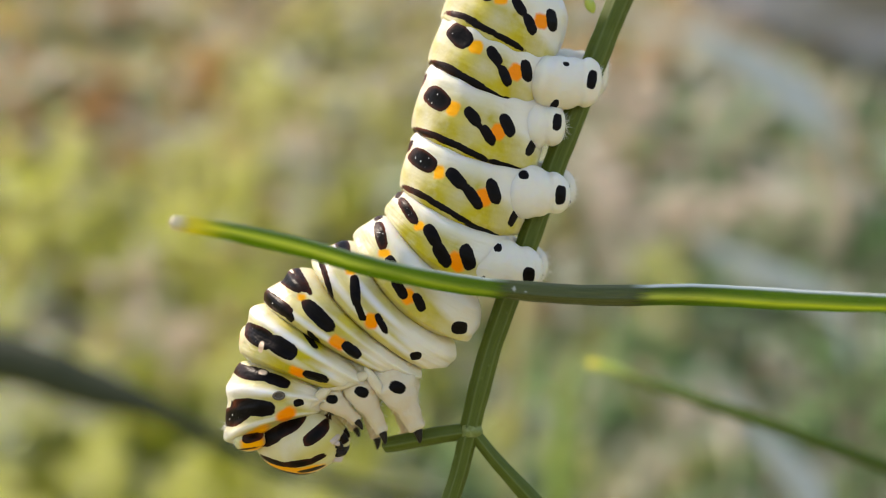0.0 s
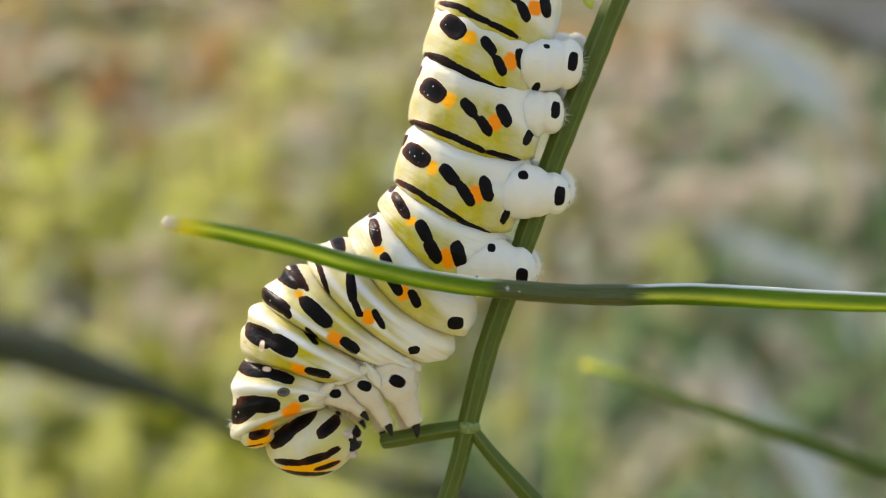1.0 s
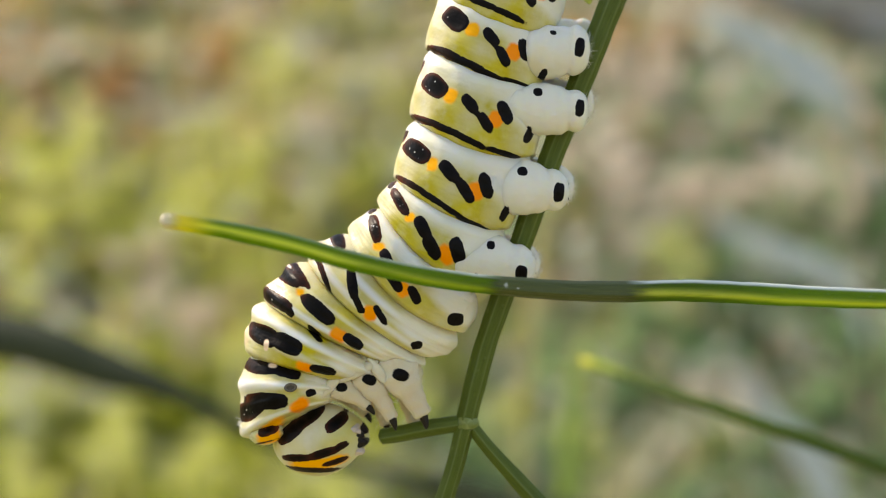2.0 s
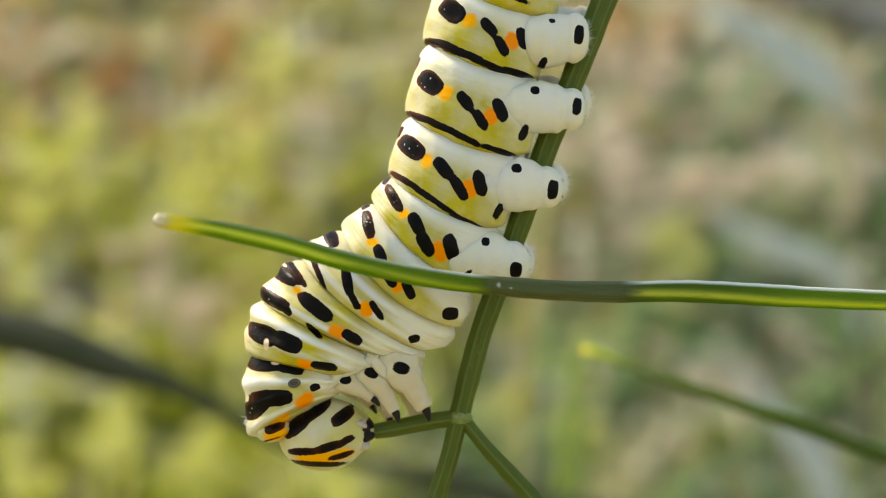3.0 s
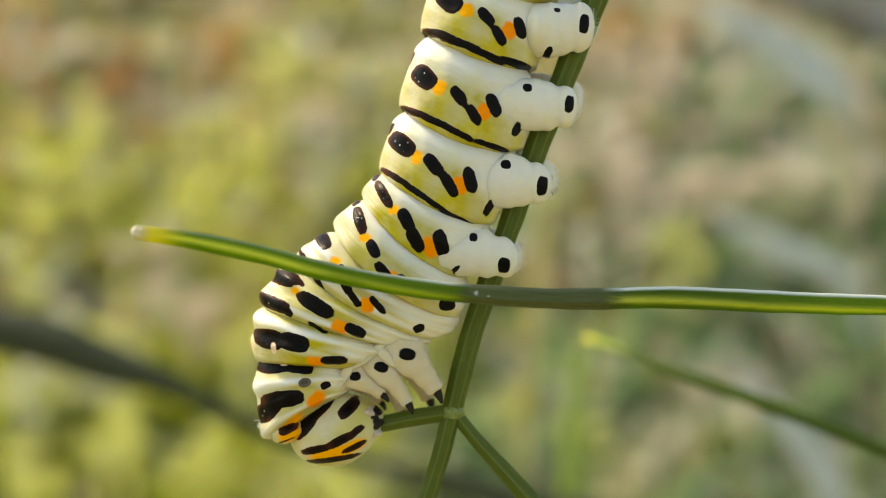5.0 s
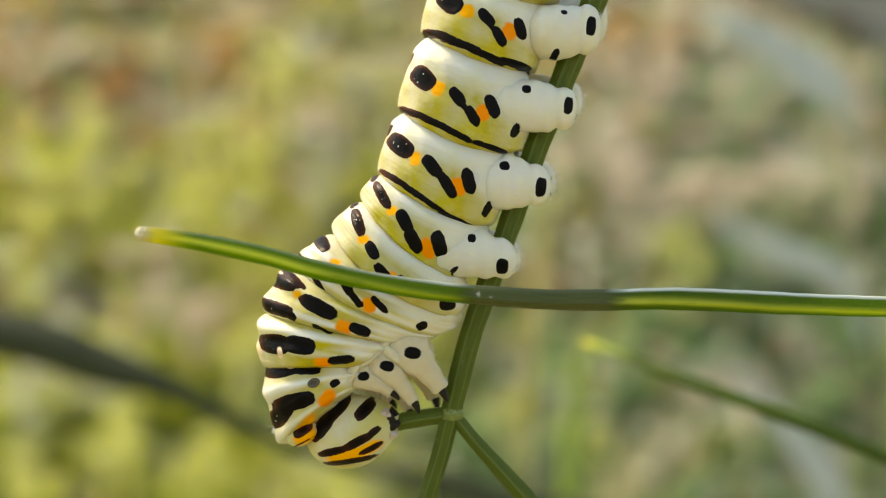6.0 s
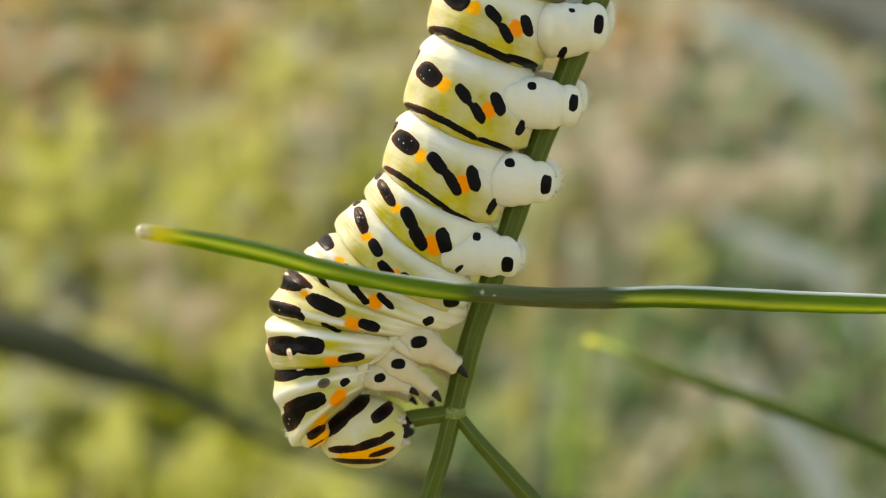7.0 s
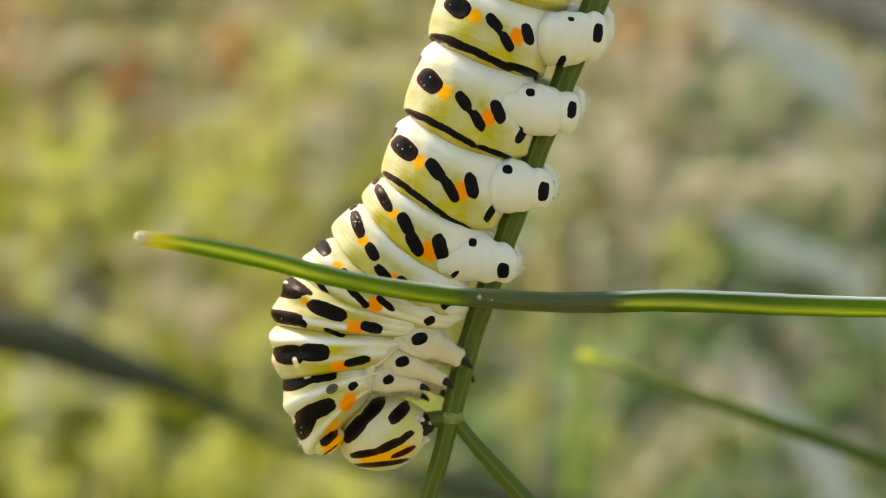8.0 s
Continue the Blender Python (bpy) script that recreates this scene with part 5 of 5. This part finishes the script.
proleg([(-4.50, 1.26, 1.26), (-3.60, 1.26, 2.07), (-2.25, 1.17, 2.07), (-1.13, 0.90, 1.89), (-0.45, 0.72, 1.62), (0.18, 0.63, 1.62), (0.63, 0.54, 1.44), (1.08, 0.54, 0.81), (1.26, 0.50, 0.09)], [(0, 0, 0.50, 0.63, 8), (-2.42, 2.24, 0.34, 0.36, 0), (-3.88, -0.31, 0.50, 0.20, -40)], [(0, 6.52, -0.30, -1.5), (0.5, 6.44, -0.42, -0.6), (1, 6.09, -0.69, -0.3), (1.5, 6.08, -0.78, -0.3), (3, 6.22, -1.00, -0.0), (3.5, 6.13, -1.10, -0.0), (4, 6.21, -1.23, -0.7), (4.5, 5.95, -1.14, -0.5), (6, 5.73, -0.97, -0.1), (6.5, 5.97, -0.97, -0.5), (7, 5.99, -0.92, -0.4), (7.5, 5.67, -0.93, 0.5), (8, 5.79, -1.06, -0.0)], far=True, seed=41, edge=-1.9)
true_leg([(-2.76, 0.00, 1.40), (-1.78, -0.09, 1.49), (-0.67, -0.14, 1.35), (0.45, -0.14, 1.13), (1.56, -0.05, 0.90), (2.45, 0.00, 0.72), (3.21, 0.00, 0.63), (3.74, 0.00, 0.54), (3.92, 0.00, 0.14)], 1.0, [(0, -4.78, -9.52, 65.5), (0.5, -4.74, -9.36, 67.2), (1, -4.58, -9.27, 68.3), (1.5, -4.39, -9.18, 64.9), (3, -3.60, -9.00, 60.1), (3.5, -3.18, -8.88, 58.8), (4, -2.85, -9.07, 60.0), (4.5, -2.67, -8.62, 52.7), (6, -1.99, -8.09, 52.5), (6.5, -1.74, -7.64, 42.3), (7, -1.69, -7.33, 33.7), (7.5, -1.96, -6.73, 23.7), (8, -1.43, -6.69, 26.8)], -2.3)
true_leg([(-2.76, 0.00, 1.40), (-1.78, -0.09, 1.49), (-0.67, -0.14, 1.35), (0.45, -0.14, 1.13), (1.56, -0.05, 0.90), (2.45, 0.00, 0.72), (3.21, 0.00, 0.63), (3.74, 0.00, 0.54), (3.92, 0.00, 0.14)], 1.0, [(0, -4.54, -10.30, 79.5), (0.5, -4.50, -10.19, 81.2), (1, -4.38, -10.11, 82.3), (1.5, -4.20, -10.02, 78.9), (3, -3.41, -9.84, 74.1), (3.5, -2.99, -9.70, 72.8), (4, -2.67, -9.88, 74.0), (4.5, -2.49, -9.40, 66.7), (6, -1.78, -8.82, 66.5), (6.5, -1.48, -8.35, 56.3), (7, -1.23, -8.01, 47.7), (7.5, -1.02, -7.41, 37.7), (8, -0.52, -7.36, 40.8)], 2.6)
true_leg([(-2.68, 0.00, 1.20), (-1.73, -0.09, 1.28), (-0.65, -0.14, 1.16), (0.43, -0.14, 0.97), (1.51, -0.05, 0.77), (2.38, 0.00, 0.62), (3.12, 0.00, 0.54), (3.63, 0.00, 0.46), (3.81, 0.00, 0.12)], 0.86, [(0, -7.60, -9.91, 63.7), (0.5, -7.46, -9.76, 64.5), (1, -7.17, -9.67, 60.3), (1.5, -6.94, -9.63, 60.9), (3, -5.95, -9.40, 59.9), (3.5, -5.56, -9.60, 59.6), (4, -5.25, -9.70, 57.5), (4.5, -4.86, -9.56, 55.3), (6, -4.01, -9.16, 54.0), (6.5, -3.62, -9.12, 38.8), (7, -3.31, -9.08, 39.9), (7.5, -3.44, -8.57, 42.1), (8, -2.78, -8.52, 25.3)], -2.3)
true_leg([(-2.68, 0.00, 1.20), (-1.73, -0.09, 1.28), (-0.65, -0.14, 1.16), (0.43, -0.14, 0.97), (1.51, -0.05, 0.77), (2.38, 0.00, 0.62), (3.12, 0.00, 0.54), (3.63, 0.00, 0.46), (3.81, 0.00, 0.12)], 0.86, [(0, -7.52, -10.72, 75.7), (0.5, -7.39, -10.61, 76.5), (1, -7.13, -10.54, 72.3), (1.5, -6.90, -10.49, 72.9), (3, -5.91, -10.26, 71.9), (3.5, -5.51, -10.46, 71.6), (4, -5.22, -10.54, 69.5), (4.5, -4.82, -10.40, 67.3), (6, -3.91, -9.96, 66.0), (6.5, -3.47, -9.91, 50.8), (7, -3.14, -9.86, 51.9), (7.5, -3.29, -9.35, 54.1), (8, -2.65, -9.31, 37.3)], 2.6)
true_leg([(-1.96, 0.00, 1.01), (-1.27, -0.09, 1.07), (-0.47, -0.14, 0.97), (0.32, -0.14, 0.81), (1.11, -0.05, 0.65), (1.74, 0.00, 0.52), (2.28, 0.00, 0.45), (2.66, 0.00, 0.39), (2.79, 0.00, 0.10)], 0.72, [(0, -9.96, -10.49, 42.8), (0.5, -9.83, -10.38, 37.5), (1, -9.50, -10.29, 37.7), (1.5, -9.22, -10.25, 38.2), (3, -8.04, -9.96, 35.8), (3.5, -7.58, -10.14, 35.1), (4, -7.27, -10.31, 35.4), (4.5, -6.88, -10.24, 35.6), (6, -5.89, -9.97, 31.6), (6.5, -5.05, -10.10, 21.8), (7, -4.79, -10.20, 22.3), (7.5, -4.87, -9.74, 20.9), (8, -3.90, -9.96, 12.9)], -2.3)
true_leg([(-1.96, 0.00, 1.01), (-1.27, -0.09, 1.07), (-0.47, -0.14, 0.97), (0.32, -0.14, 0.81), (1.11, -0.05, 0.65), (1.74, 0.00, 0.52), (2.28, 0.00, 0.45), (2.66, 0.00, 0.39), (2.79, 0.00, 0.10)], 0.72, [(0, -10.03, -11.34, 52.8), (0.5, -9.90, -11.27, 47.5), (1, -9.60, -11.20, 47.7), (1.5, -9.33, -11.16, 48.2), (3, -8.12, -10.85, 45.8), (3.5, -7.65, -11.03, 45.1), (4, -7.36, -11.18, 45.4), (4.5, -6.96, -11.11, 45.6), (6, -5.91, -10.82, 41.6), (6.5, -4.99, -10.96, 31.8), (7, -4.71, -11.05, 32.3), (7.5, -4.81, -10.59, 30.9), (8, -3.84, -10.83, 22.9)], 2.6)


def head_capsule(row, black, amber):
    """A round head shell, its face to the front, with dark stripes."""
    rows, cols = 110, 160
    ph = np.linspace(0.001, math.pi - 0.001, rows)[:, None]
    th = np.linspace(0, 2 * math.pi, cols, endpoint=False)[None, :]
    a = radians(16)
    ux, uz = np.cos(ph) + 0 * th, np.sin(ph) * np.cos(th)
    flat = 1 - 0.36 * np.clip(ux, 0, 1) ** 1.7
    x0, z0 = ux * 4.0, uz * 3.0 * flat
    y = -np.sin(ph) * np.sin(th) * 3.1 * flat
    seam = np.exp(-(y / 0.18) ** 2) * 0.07
    x0, z0 = x0 * (1 - seam), z0 * (1 - seam)
    x, z = x0 * math.cos(a) - z0 * math.sin(a), x0 * math.sin(a) + z0 * math.cos(a)
    sd, so = spot_distance(x, z, black), spot_distance(x, z, amber)
    full = np.full(x.shape, 5.0) * MM
    yellow = np.clip(0.80 + 0.20 * np.sin(x * 1.3 - z), 0, 1)
    me = mesh_from("head", np.stack([x, y, z], -1).reshape(-1, 3) * MM, grid_faces(rows, cols),
                   {"black": sd.ravel() * MM, "amber": so.ravel() * MM, "pale": full.ravel(), "yellow": yellow.ravel(), "belly": 0 * full.ravel() + 0.24, "brown": 0 * full.ravel() + 0.35,
                    "dots": full.ravel(), "ring": (ph * 0.3 + 0 * th).ravel(), "turn": (th + 0 * ph).ravel(), "serial": 0 * full.ravel()})
    ob = part("head", me, SKIN, caterpillar, "yellowish head capsule with black stripes")
    keyed(ob, row)
    return ob


def lump(name, parent, place, size, material, label="", seed=0):
    verts = []
    rows, cols = 18, 24
    for i in range(rows):
        ph = math.pi * i / (rows - 1)
        for j in range(cols):
            t = 2 * math.pi * j / cols
            k = 1 + 0.12 * math.sin(3 * t + seed) * math.sin(ph) + 0.08 * math.cos(5 * ph + seed)
            verts.append((size[0] * math.sin(ph) * math.cos(t) * k * MM, size[1] * math.cos(ph) * k * MM, size[2] * math.sin(ph) * math.sin(t) * k * MM))
    ob = part(name, mesh_from(name, verts, grid_faces(rows, cols)), material, parent, label)
    ob.location = [v * MM for v in place]
    return ob


head = head_capsule([(0, -12.60, -13.87, 17.9, 24.1), (0.5, -11.83, -14.27, 11.0, 14.0), (1, -11.49, -14.43, 10.7, 8.7), (1.5, -11.11, -14.60, 10.0, 5.2), (3, -9.77, -14.69, 10.4, 0.0), (3.5, -8.87, -14.44, -0.0, 0.0), (4, -8.31, -15.00, 7.9, 0.0), (4.5, -8.38, -14.69, 2.1, 0.0), (6, -6.91, -14.67, -0.7, 0.0), (6.5, -5.68, -14.60, 2.3, 0.0), (7, -6.03, -14.84, 8.8, 0.0), (7.5, -5.86, -14.37, 6.9, 0.0), (8, -4.25, -14.63, 2.1, 0.0)],
    [(-1.0, 2.17, 1.14, 0.55, -48), (-1.7, 1.36, 1.1, 0.5, -49), (-2.4, 0.54, 1.41, 0.59, -50), (1.08, 1.9, 0.96, 0.52, -42), (-1.5, -1.36, 1.36, 0.34, -16), (0.54, -0.54, 1.36, 0.38, -26), (1.67, 0.09, 0.82, 0.30, -34), (-0.28, -2.24, 2.46, 0.27, -9), (1.53, -1.19, 1.05, 0.26, -24), (3.62, 1.72, 0.68, 0.45, -30)],
    [(-0.14, -1.64, 2.18, 0.52, -14), (1.26, -1.18, 1.34, 0.50, -22)])
lump("mandible", head, (3.25, -0.65, 0.55), (0.62, 0.95, 0.55), CLAW, "dark biting mandible", 1)
lump("labrum", head, (3.15, -0.5, -0.25), (0.52, 0.95, 0.45), MOUTH, "pinkish upper lip", 2)
lump("palp", head, (3.0, -1.15, 1.10), (0.46, 0.45, 0.36), CLAW, "small dark palp", 3)
lump("antenna", head, (2.85, -1.45, 1.40), (0.30, 0.25, 0.20), MOUTH, "stubby pale antenna", 4)
lump("maxilla", head, (2.5, -0.9, 1.50), (0.5, 0.8, 0.40), MOUTH, "", 5)


# ---- what moves ----
def motions():
    for ob, row, y in MOVES:
        walk(ob, [(t, pose(x * MM, y * MM, z * MM, nod[0] if nod else 0, turn, 0)) for t, x, z, turn, *nod in row])
    walk(cross_leaf, [(t, pose(x * MM, -7 * MM, z * MM, 0, turn, away)) for t, x, z, turn, away in CROSS_ROWS])
    walk(leaflet, [(t, pose(x * MM, 45 * MM, z * MM, 0, turn, 0)) for t, x, z, turn in LEAFLET_ROWS])


motions()
